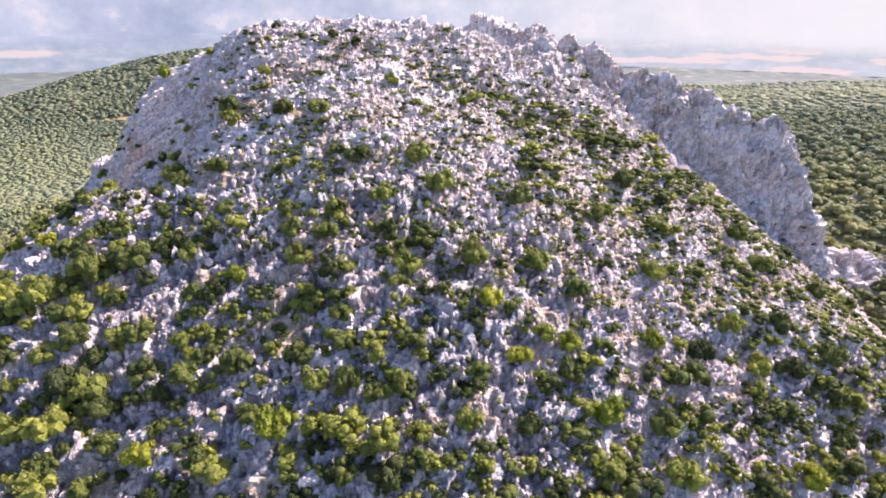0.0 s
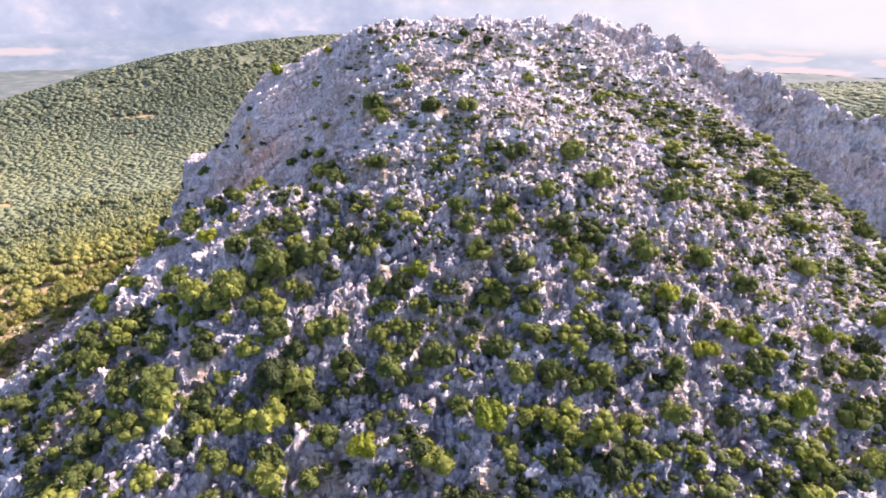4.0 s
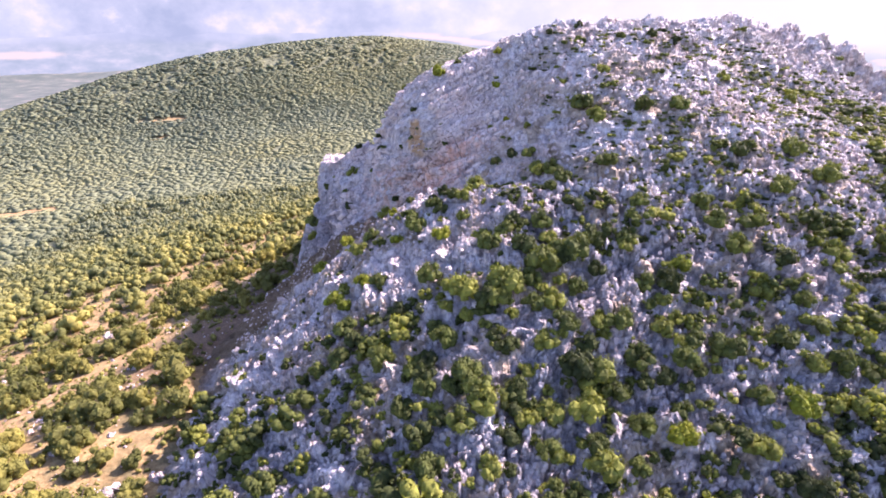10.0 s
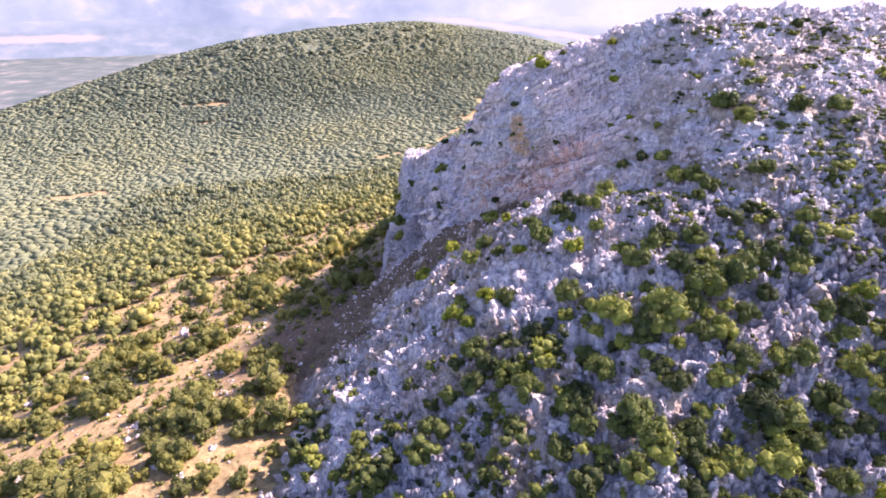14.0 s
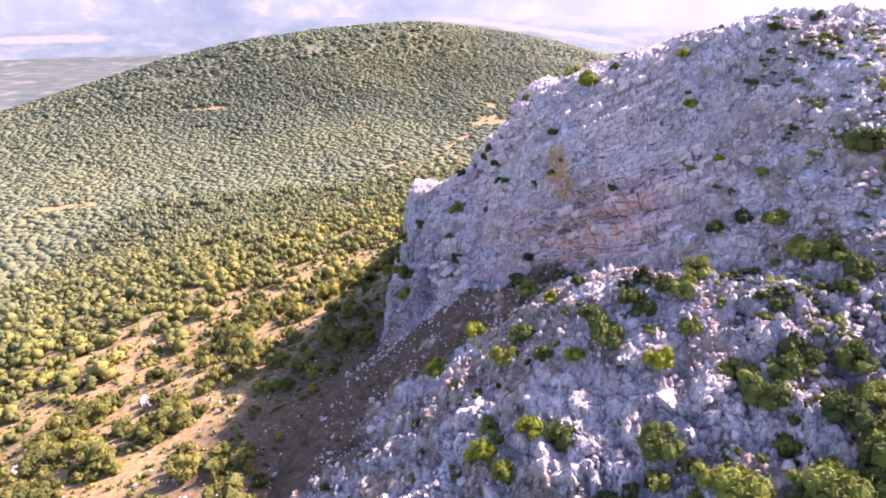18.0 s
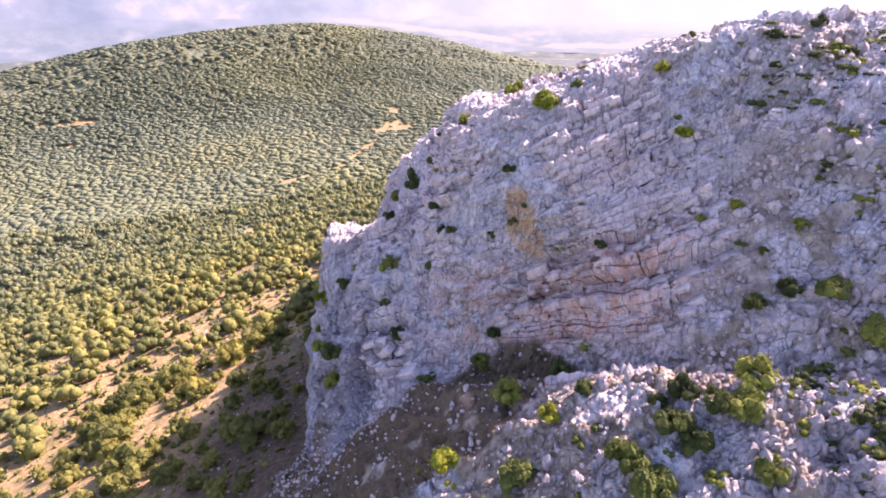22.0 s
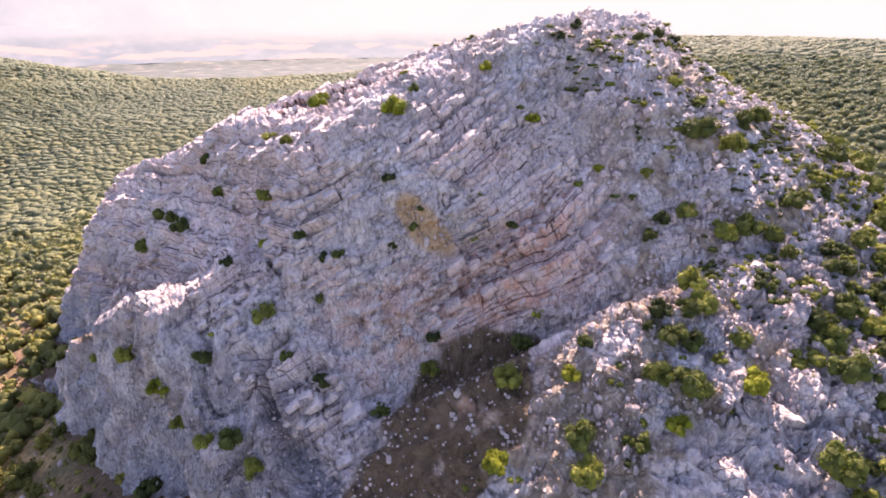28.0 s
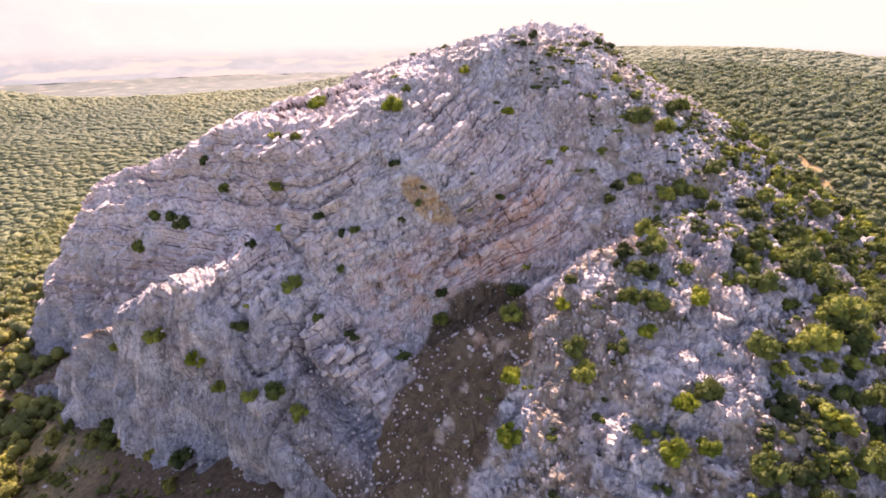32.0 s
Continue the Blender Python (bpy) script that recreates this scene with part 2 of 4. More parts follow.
def limestone(name, with_soil=True, tint=(1, 1, 1)):
    m, n, l, b = nodes_of(name, 0.85)
    grain = tex(n, l, 0.8, 9, 0.7)
    stain = tex(n, l, 9.0, 5, 0.6)
    col = ramp(n, l, grain.outputs["Fac"], [(0.3, (0.33, 0.31, 0.30)), (0.45, (0.58, 0.54, 0.525)), (0.68, (0.75, 0.705, 0.69))])
    pink = ramp(n, l, stain.outputs["Fac"], [(0.40, (1.0, 1.0, 1.0)), (0.58, (1.0, 0.91, 0.86)), (0.72, (1.0, 0.84, 0.75))])
    col = mix(n, l, 0.75, col, pink, "MULTIPLY")
    lichen = tex(n, l, 2.6, 6, 0.7)
    col = mix(n, l, 0.8, col, ramp(n, l, lichen.outputs["Fac"], [(0.36, (0.68, 0.665, 0.68)), (0.52, (1, 1, 1)), (0.7, (1.12, 1.08, 1.02))]), "MULTIPLY")
    fine = tex(n, l, 0.5, 8, 0.75)
    height = fine.outputs["Fac"]
    if with_soil:
        # joints between the blocks, laid along the beds; dark tint paints in soil and crack shade
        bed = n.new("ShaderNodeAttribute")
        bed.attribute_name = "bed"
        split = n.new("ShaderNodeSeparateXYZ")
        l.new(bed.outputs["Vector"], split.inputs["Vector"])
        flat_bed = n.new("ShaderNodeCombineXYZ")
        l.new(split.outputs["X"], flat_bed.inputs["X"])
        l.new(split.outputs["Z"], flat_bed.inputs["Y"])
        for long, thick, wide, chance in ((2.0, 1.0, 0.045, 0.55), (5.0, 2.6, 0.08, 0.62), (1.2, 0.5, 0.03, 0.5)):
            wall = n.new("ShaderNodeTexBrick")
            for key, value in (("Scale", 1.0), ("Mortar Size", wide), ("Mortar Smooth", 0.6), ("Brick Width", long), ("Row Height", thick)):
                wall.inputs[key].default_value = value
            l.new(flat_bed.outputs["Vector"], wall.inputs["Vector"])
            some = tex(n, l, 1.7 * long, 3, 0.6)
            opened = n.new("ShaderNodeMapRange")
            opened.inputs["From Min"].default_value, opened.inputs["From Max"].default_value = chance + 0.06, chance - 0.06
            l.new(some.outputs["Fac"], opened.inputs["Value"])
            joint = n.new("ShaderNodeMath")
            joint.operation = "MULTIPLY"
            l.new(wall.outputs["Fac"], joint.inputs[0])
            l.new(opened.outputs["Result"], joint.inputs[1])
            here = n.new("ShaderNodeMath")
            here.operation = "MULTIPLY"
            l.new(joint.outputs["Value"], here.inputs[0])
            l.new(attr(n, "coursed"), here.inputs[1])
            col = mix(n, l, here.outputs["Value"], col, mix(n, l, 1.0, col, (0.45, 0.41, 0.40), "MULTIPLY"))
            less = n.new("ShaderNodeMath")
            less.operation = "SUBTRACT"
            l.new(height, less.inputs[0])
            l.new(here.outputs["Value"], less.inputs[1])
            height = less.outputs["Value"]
        for size, wide in (((2.6, 2.1, 1.5), 0.03), ((0.9, 0.7, 1.1), 0.05)):
            mp = n.new("ShaderNodeMapping")
            mp.inputs["Scale"].default_value = [1 / v for v in size]
            l.new(bed.outputs["Vector"], mp.inputs["Vector"])
            cell = n.new("ShaderNodeTexVoronoi")
            cell.feature = "DISTANCE_TO_EDGE"
            cell.inputs["Scale"].default_value = 1.0
            l.new(mp.outputs["Vector"], cell.inputs["Vector"])
            edge = n.new("ShaderNodeMapRange")
            edge.interpolation_type = "SMOOTHSTEP"
            edge.inputs["From Max"].default_value = wide
            l.new(cell.outputs["Distance"], edge.inputs["Value"])
            some = tex(n, l, 5.0 if size[0] > 2 else 3.0, 3, 0.5)
            open_joint = n.new("ShaderNodeMapRange")
            open_joint.inputs["From Min"].default_value, open_joint.inputs["From Max"].default_value = 0.46, 0.60
            l.new(some.outputs["Fac"], open_joint.inputs["Value"])
            shut = n.new("ShaderNodeMath")
            shut.operation = "MAXIMUM"
            l.new(edge.outputs["Result"], shut.inputs[0])
            l.new(open_joint.outputs["Result"], shut.inputs[1])
            closed = n.new("ShaderNodeMath")
            closed.operation = "MAXIMUM"
            l.new(shut.outputs["Value"], closed.inputs[0])
            l.new(attr(n, "coursed"), closed.inputs[1])
            shut = closed
            col = mix(n, l, shut.outputs["Value"], mix(n, l, 1.0, col, (0.80, 0.78, 0.77), "MULTIPLY"), col)
            add = n.new("ShaderNodeMath")
            add.operation = "MULTIPLY_ADD"
            l.new(shut.outputs["Value"], add.inputs[0])
            add.inputs[1].default_value = 1.0
            l.new(height, add.inputs[2])
            height = add.outputs["Value"]
    flute = tex(n, l, 0.75, 4, 0.55, stretch=((1.6, 1.1, 0.3), (0.35, 0.1, 0)))
    rilled = n.new("ShaderNodeMath")
    rilled.operation = "MULTIPLY_ADD"
    l.new(attr(n, "coursed"), rilled.inputs[0])
    rilled.inputs[1].default_value, rilled.inputs[2].default_value = -0.6, 0.85
    col = mix(n, l, rilled.outputs["Value"], col, ramp(n, l, flute.outputs["Fac"], [(0.36, (0.68, 0.675, 0.69)), (0.47, (0.96, 0.96, 0.965)), (0.7, (1.05, 1.045, 1.03))]), "MULTIPLY")
    cut_in = n.new("ShaderNodeMath")
    cut_in.operation = "MULTIPLY_ADD"
    l.new(flute.outputs["Fac"], cut_in.inputs[0])
    deep = n.new("ShaderNodeMath")
    deep.operation = "MULTIPLY"
    l.new(rilled.outputs["Value"], deep.inputs[0])
    deep.inputs[1].default_value = 3.0
    l.new(deep.outputs["Value"], cut_in.inputs[1])
    l.new(height, cut_in.inputs[2])
    height = cut_in.outputs["Value"]
    if with_soil:
        dirt = tex(n, l, 1.5, 6, 0.6)
        earth = ramp(n, l, dirt.outputs["Fac"], [(0.3, (0.17, 0.125, 0.09)), (0.5, (0.34, 0.27, 0.205)), (0.7, (0.52, 0.44, 0.35))])
        # Blue-grey tint: old karst, and shade put into the rock colour.
        col = mix(n, l, attr(n, "weathered_shade"), col, mix(n, l, 1.0, col, (0.60, 0.62, 0.66), "MULTIPLY"))
        col = mix(n, l, attr(n, "soil"), col, earth)
        rust = tex(n, l, 2.2, 5, 0.65)
        blush = ramp(n, l, rust.outputs["Fac"], [(0.38, (1, 1, 1)), (0.62, (1.0, 0.74, 0.62))])
        col = mix(n, l, attr(n, "coursed"), col, mix(n, l, 1.0, col, (1.03, 0.955, 0.93), "MULTIPLY"))
        col = mix(n, l, attr(n, "pink"), col, mix(n, l, 1.0, col, blush, "MULTIPLY"))
        # Brown turf of gully and scree, darkened to put their shade into the colour.
        grass = mix(n, l, dirt.outputs["Fac"], (0.085, 0.056, 0.035), (0.20, 0.142, 0.085))
        col = mix(n, l, attr(n, "turf_shade"), col, grass)
        ochre = mix(n, l, grain.outputs["Fac"], (0.42, 0.27, 0.15), (0.70, 0.48, 0.28))
        col = mix(n, l, attr(n, "ochre"), col, ochre)
    else:
        col = mix(n, l, 1.0, col, tint, "MULTIPLY")
    l.new(col, b.inputs["Base Color"])
    relief(n, l, b, height, 0.3)
    return m


def ground_cover(name):
    m, n, l, b = nodes_of(name, 0.95)
    big, small = tex(n, l, 9, 6, 0.7), tex(n, l, 0.9, 7, 0.7)
    dry = ramp(n, l, small.outputs["Fac"], [(0.3, (0.14, 0.085, 0.036)), (0.5, (0.30, 0.20, 0.088)), (0.7, (0.43, 0.315, 0.15))])
    scrub = ramp(n, l, small.outputs["Fac"], [(0.3, (0.06, 0.05, 0.025)), (0.6, (0.15, 0.125, 0.06)), (0.8, (0.26, 0.21, 0.10))])
    fac = ramp(n, l, big.outputs["Fac"], [(0.45, (0, 0, 0)), (0.62, (1, 1, 1))])
    near = mix(n, l, fac, dry, scrub)
    wood = mix(n, l, big.outputs["Fac"], (0.12, 0.132, 0.078), (0.15, 0.158, 0.088))
    col = mix(n, l, attr(n, "wood"), near, wood)
    col = mix(n, l, attr(n, "bare"), col, dry)
    # Brown soil at the cliff's foot, with the cliff's shade painted into it.
    loam_shade = ramp(n, l, small.outputs["Fac"], [(0.3, (0.05, 0.032, 0.02)), (0.55, (0.13, 0.085, 0.05)), (0.75, (0.24, 0.17, 0.10))])
    col = mix(n, l, attr(n, "loam_shade"), col, loam_shade)
    # Far fields tinted blue-grey: distance haze put into the ground colour.
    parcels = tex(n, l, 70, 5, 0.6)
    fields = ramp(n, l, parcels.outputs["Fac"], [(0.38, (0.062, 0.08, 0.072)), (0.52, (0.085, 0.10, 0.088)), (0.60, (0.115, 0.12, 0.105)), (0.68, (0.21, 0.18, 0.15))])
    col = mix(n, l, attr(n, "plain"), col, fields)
    l.new(col, b.inputs["Base Color"])
    relief(n, l, b, small.outputs["Fac"], 0.25)
    return m


def foliage(name, dark, mid, light, from_mesh, mottle=1.0, outer=None, thin=0.28):
    m, n, l, b = nodes_of(name, 0.6)
    tone = attr(n, "tone") if from_mesh else n.new("ShaderNodeObjectInfo").outputs["Random"]
    leaf = tex(n, l, 0.45, 4, 0.6)
    col = ramp(n, l, tone, [(0.0, dark), (0.55, mid), (1.0, light)])
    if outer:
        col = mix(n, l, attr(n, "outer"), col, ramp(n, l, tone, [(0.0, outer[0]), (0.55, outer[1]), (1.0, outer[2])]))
    vary = ramp(n, l, leaf.outputs["Fac"], [(0.3, (0.5, 0.5, 0.46)), (0.7, (1.32, 1.28, 1.1))])
    col = mix(n, l, mottle, col, vary, "MULTIPLY")
    l.new(col, b.inputs["Base Color"])
    b.inputs["Roughness"].default_value = 0.8
    relief(n, l, b, tex(n, l, 0.3, 4, 0.7).outputs["Fac"], 0.22)
    through_leaf = n.new("ShaderNodeBsdfTranslucent")
    l.new(mix(n, l, 1.0, col, (1.25, 1.3, 0.6), "MULTIPLY"), through_leaf.inputs["Color"])
    both = n.new("ShaderNodeMixShader")
    both.inputs["Fac"].default_value = thin
    l.new(b.outputs["BSDF"], both.inputs[1])
    l.new(through_leaf.outputs["BSDF"], both.inputs[2])
    l.new(both.outputs["Shader"], n["Material Output"].inputs["Surface"])
    return m


def bark(name):
    m, n, l, b = nodes_of(name, 0.9)
    t = tex(n, l, 0.2, 6, 0.7)
    l.new(ramp(n, l, t.outputs["Fac"], [(0.3, (0.06, 0.045, 0.035)), (0.7, (0.2, 0.16, 0.12))]), b.inputs["Base Color"])
    relief(n, l, b, t.outputs["Fac"], 0.05)
    return m


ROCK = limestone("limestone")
BLOCK_PINK = limestone("pink_block_limestone", False, (1.0, 0.90, 0.85))
STONE = limestone("loose_limestone", False, (0.94, 0.89, 0.87))
KARST = limestone("grey_karst", False, (0.68, 0.68, 0.70))
BLOCK = limestone("block_limestone", False, (1.0, 0.97, 0.955))
COVER = ground_cover("dry_grass_and_scrub")
BARK = bark("bark")
SHRUB_TONES = ((0.042, 0.056, 0.020), (0.112, 0.136, 0.034), (0.235, 0.25, 0.05))
SHRUB_LEAF = foliage("shrub_leaves", *SHRUB_TONES, False)
SHRUB_LEAF_FAR = foliage("shrub_leaves_mass", *SHRUB_TONES, True)
BRIGHT_LEAF = foliage("bright_leaves", (0.14, 0.17, 0.02), (0.20, 0.23, 0.022), (0.27, 0.28, 0.03), False)
WOOD_TONES = ((0.10, 0.11, 0.032), (0.185, 0.185, 0.05), (0.27, 0.245, 0.06))
TREE_LEAF = foliage("oak_leaves", *WOOD_TONES, False)
# Outer leaf tones greyed towards blue, with distance haze put into the colour.
HAZY_FOREST_TONES = ((0.13, 0.152, 0.096), (0.158, 0.178, 0.102), (0.20, 0.205, 0.096))
WOOD_LEAF = foliage("wood_and_forest_leaves", *WOOD_TONES, True, 0.5, HAZY_FOREST_TONES, 0.18)

# ---- mesh helpers ----


def mesh_of(name, verts, tris, attrs=(), flat=True):
    me = bpy.data.meshes.new(name)
    verts, tris = np.asarray(verts, np.float32), np.asarray(tris, np.int32)
    k = tris.shape[1]
    me.vertices.add(len(verts))
    me.vertices.foreach_set("co", verts.ravel())
    me.loops.add(tris.size)
    me.loops.foreach_set("vertex_index", tris.ravel())
    me.polygons.add(len(tris))
    me.polygons.foreach_set("loop_start", np.arange(0, tris.size, k, dtype=np.int32))
    me.polygons.foreach_set("use_smooth", np.full(len(tris), not flat))
    for key, val in attrs:
        val = np.asarray(val, np.float32)
        if val.ndim == 2:
            me.attributes.new(key, "FLOAT_VECTOR", "POINT").data.foreach_set("vector", val.ravel())
        else:
            me.attributes.new(key, "FLOAT", "POINT").data.foreach_set("value", val)
    me.update(calc_edges=True)
    return me


def grid_faces(nx, ny):
    a = (np.arange(ny - 1)[:, None] * nx + np.arange(nx - 1)[None, :]).ravel()
    return np.stack([a, a + 1, a + nx + 1, a + nx], 1)


def spread(variants, places, turns, sizes, squash=None):
    """Many copies of a few small shapes, as arrays for one mesh. variants: (verts, tris); sizes: a number a copy."""
    vs, fs, own, base = [], [], [], 0
    for k, (v, f) in enumerate(variants):
        idx = np.arange(k, len(places), len(variants))
        c, s = np.cos(turns[idx])[:, None], np.sin(turns[idx])[:, None]
        sz = sizes[idx][:, None]
        h = sz if squash is None else sz * squash[idx][:, None]
        x = (v[:, 0] * c - v[:, 1] * s) * sz + places[idx, 0:1]
        y = (v[:, 0] * s + v[:, 1] * c) * sz + places[idx, 1:2]
        z = v[:, 2] * h + places[idx, 2:3]
        vs.append(np.stack([x, y, z], -1).reshape(-1, 3))
        fs.append((f[None] + (np.arange(len(idx)) * len(v))[:, None, None]).reshape(-1, f.shape[1]) + base)
        own.append(np.repeat(idx, len(v)))
        base += len(vs[-1])
    return np.concatenate(vs), np.concatenate(fs), np.concatenate(own)


def ball(sub):
    bm = bmesh.new()
    bmesh.ops.create_icosphere(bm, subdivisions=sub, radius=1.0)
    v = np.array([p.co[:] for p in bm.verts])
    f = np.array([[p.index for p in q.verts] for q in bm.faces])
    bm.free()
    return v, f


def crown_shape(rng, lobes, leaves, leaf, spread_r=0.55, tall=0.8, core=1, small=0.13, large=0.25):
    """A bushy crown one unit across: knobbly lobes with small leaf sprays standing out of them. Base at z = 0."""
    bv, bf = ball(core)
    vs, fs, base = [], [], 0
    centres = []
    for k in range(lobes):
        rad = rng.uniform(small, large)
        a, r = rng.uniform(0, 6.283), (spread_r * 0.5 - 0.3 * rad) * math.sqrt(rng.uniform(0.0, 1))
        roof = tall * (1 - 1.5 * r * r)
        c = np.array([r * math.cos(a), r * math.sin(a), rng.uniform(rad * 0.6, max(rad, roof - rad))])
        centres.append((c, rad))
        v = bv * rad * (0.7 + 0.6 * vnoise(bv * 1.4 + k * 3.1, 0.6, 5)[:, None]) + c
        v[:, 2] = np.maximum(v[:, 2], 0.0)
        vs.append(v)
        fs.append(bf + base)
        base += len(v)
    if leaves:
        pick = rng.integers(0, lobes, leaves)
        d = rng.normal(size=(leaves, 3))
        d /= np.linalg.norm(d, axis=1)[:, None]
        d[:, 2] = np.where(d[:, 2] < -0.4, -d[:, 2], d[:, 2])
        cc = np.array([centres[k][0] for k in pick])
        rr = np.array([centres[k][1] for k in pick])[:, None]
        p = cc + d * rr * rng.uniform(0.85, 1.45, (leaves, 1))
        p[:, 2] = np.maximum(p[:, 2], 0.02)
        nrm = d + rng.normal(size=d.shape) * 0.6
        nrm /= np.linalg.norm(nrm, axis=1)[:, None]
        u = np.cross(nrm, rng.normal(size=d.shape))
        u /= np.linalg.norm(u, axis=1)[:, None]
        w = np.cross(nrm, u)
        s = leaf * rng.uniform(0.6, 1.5, (leaves, 1))
        vs.append(np.stack([p - u * s, p + w * s * 0.9, p + u * s], 1).reshape(-1, 3))
        fs.append(np.arange(leaves * 3).reshape(-1, 3) + base)
    return np.concatenate(vs), np.concatenate(fs)


def trunk_shape(rng, height=0.45, limbs=3, radius=0.035):
    """A short leaning stem that forks into tapered limbs, one unit to the crown's width."""
    vs, fs, base = [], [], 0
    ways = [((0, 0, -0.12), (0.02, 0.01, height * 0.45), radius, radius * 0.75)]
    for k in range(limbs):
        a = 6.283 * k / limbs + rng.uniform(-0.4, 0.4)
        ways.append(((0.02, 0.01, height * 0.4), (0.24 * math.cos(a), 0.24 * math.sin(a), height * rng.uniform(0.9, 1.25)), radius * 0.7, radius * 0.25))
    for p, q, r0, r1 in ways:
        p, q = np.array(p), np.array(q)
        d = (q - p) / np.linalg.norm(q - p)
        u = np.cross(d, (0.3, 0.9, 0.1))
        u /= np.linalg.norm(u)
        w = np.cross(d, u)
        ring = [(math.cos(t), math.sin(t)) for t in np.arange(6) * math.pi / 3]
        vs.append(np.array([p + (u * c + w * s) * r0 for c, s in ring] + [q + (u * c + w * s) * r1 for c, s in ring]))
        for k in range(6):
            fs += [[base + k, base + (k + 1) % 6, base + 6 + (k + 1) % 6], [base + k, base + 6 + (k + 1) % 6, base + 6 + k]]
        base += 12
    return np.concatenate(vs), np.array(fs)


def part(name, me, material, parent, label=""):
    ob = new(name, me)
    if material and not me.materials:
        me.materials.append(material)
    ob.parent = parent
    return tagged(ob, label)


# ---- the mountain ----
BED_U, BED_N = np.array((0.735, -0.503, 0.454)), np.array((-0.444, 0.164, 0.881))
BED_V = np.cross(BED_N, BED_U)


def bedded(p):
    return np.stack([p @ BED_U, p @ BED_V, p @ BED_N], -1)


def axis(lo, hi, step):
    return np.linspace(lo, hi, int(round((hi - lo) / step)) + 1)


def steps(pieces):
    """One run of grid lines from pieces (from, to, step)."""
    return np.unique(np.concatenate([axis(a, b, s) for a, b, s in pieces]).round(4))


GX = steps([(-135, -108, 1.0), (-108, -46, 0.28), (-46, 40, 0.36), (40, 100, 0.5), (100, 150, 1.2)])
GY = steps([(-10, 40, 1.2), (40, 96, 0.36), (96, 146, 0.28), (146, 175, 0.5), (175, 300, 1.2)])


def mountain_surface():
    x, y = [a.ravel() for a in np.meshgrid(GX, GY)]
    shape = (len(GY), len(GX))
    z = massif(x, y)
    p = np.stack([x, y, z], -1)
    z = z + (fbm(p, 16, 11) - 0.5) * 2.4
    # broken crest of the eastern wall and of the western rim
    crest = smooth(14, 26, x) * smooth(131, 135, y) * smooth(152, 146, y)
    pillar = np.sqrt(np.abs(np.sin(x * 0.40 + 2.5 * fbm(p, 9, 13))))
    z = z + crest * ((fbm(p, 9, 12) - 0.55) * 8 + 3.8 * pillar - 0.8)
    z = z - 3.6 * bump(x, y, 1, 115, 14, 8)
    rim = smooth(-82, -92, x) * smooth(120, 132, y)
    z = z + rim * ((fbm(p, 22, 14) - 0.5) * 9 + (fbm(p, 7, 15) - 0.5) * 4)
    gy, gx = np.gradient(z.reshape(shape), GY, GX)
    nrm = np.stack([-gx.ravel(), -gy.ravel(), np.ones(len(x))], -1)
    nrm /= np.linalg.norm(nrm, axis=1)[:, None]
    p[:, 2] = z
    bed = bedded(p)
    b = bed + (np.stack([fbm(p, 5, 21), fbm(p, 5, 22), fbm(p, 9, 23)], -1) - 0.5) * (2.6, 2.0, 1.6)
    b = b + (np.stack([fbm(p, 1.6, 36, 2), fbm(p, 1.6, 37, 2), fbm(p, 1.6, 38, 2)], -1) - 0.5) * (1.0, 0.6, 0.4)
    west = smooth(-46, -62, x) * smooth(100, 110, y)
    rough = fbm(p, 9, 24)
    coursed = west * smooth(-97, -88, x + 6 * (fbm(p, 8, 25) - 0.5)) * smooth(103, 106, bed[:, 2] + 5 * (rough - 0.5)) * smooth(0.30, 0.42, fbm(p, 14, 29))
    lift = 0
    # blocks of two sizes, long in the beds and thin across them
    upper = (1 - west) * smooth(76, 94, y + 0.12 * x) * smooth(126, 112, y)
    for size, seed, high, steep, crack in (((6.5, 4.6, 2.1), 3, 1.2, 1.9, 0.45), ((2.7, 2.0, 1.15), 9, 0.75, 1.1, 0.3), ((1.4, 1.1, 0.7), 15, 0.4, 0.5, 0.15)):
        d1, d2, cell, off = blocks(b / np.array(size), seed)
        gap = 1 - smooth(0.0, 0.10, d2 - d1)
        calm = (0.55 + 0.9 * rough - 0.75 * coursed) * (1 - 0.42 * upper) * (1 - 0.3 * west)
        lift = lift + ((cell - 0.5) * high + facet(cell, off, steep) - gap * crack) * calm
    # on the western face the blocks lie in regular courses
    for long, thick, high in ((5.0, 2.6, 0.75), (2.0, 1.0, 0.45), (1.2, 0.5, 0.2)):
        ident, near_edge, fu, fs = courses(b[:, 0], b[:, 2], long, thick)
        tilt = ((ident * 331.7) % 1 - 0.35) * fu * 0.16 * long + (0.25 + (ident * 877.1) % 1) * fs * 0.55 * thick
        broken = 0.45 + smooth(0.35, 0.6, rough)
        lift = lift + coursed * ((ident - 0.5) * high + tilt - 0.35 * smooth(0.3, 0.05, near_edge)) * broken
    lift = lift + (fbm(p, 1.1, 28, 2) - 0.5) * 0.55 * (1 - 0.6 * west)
    # fluted karst: ribs and open gaps that run down the southern slope
    steepness = np.hypot(gx, gy).ravel()
    fluted = (1 - west) * smooth(96, 82, y) * smooth(0.42, 0.58, fbm(p, 11, 30))
    for wide, high, seed in ((3.4, 1.1, 31), (1.5, 0.8, 32)):
        n = vnoise(p * (1, 0.34, 0.34) + (0, 0, 3), wide, seed)
        lift = lift + fluted * high * (smooth(0.0, 0.22, np.abs(n - 0.5)) - 0.75)
    # upright ribs and hollows on the steep walls
    wall = smooth(1.25, 2.2, steepness)
    flat = p * (1, 1, 0.22)
    lift = lift + wall * ((fbm(flat, 7, 26) - 0.5) * 5.0 + (fbm(flat, 2.4, 27) - 0.5) * 1.6)
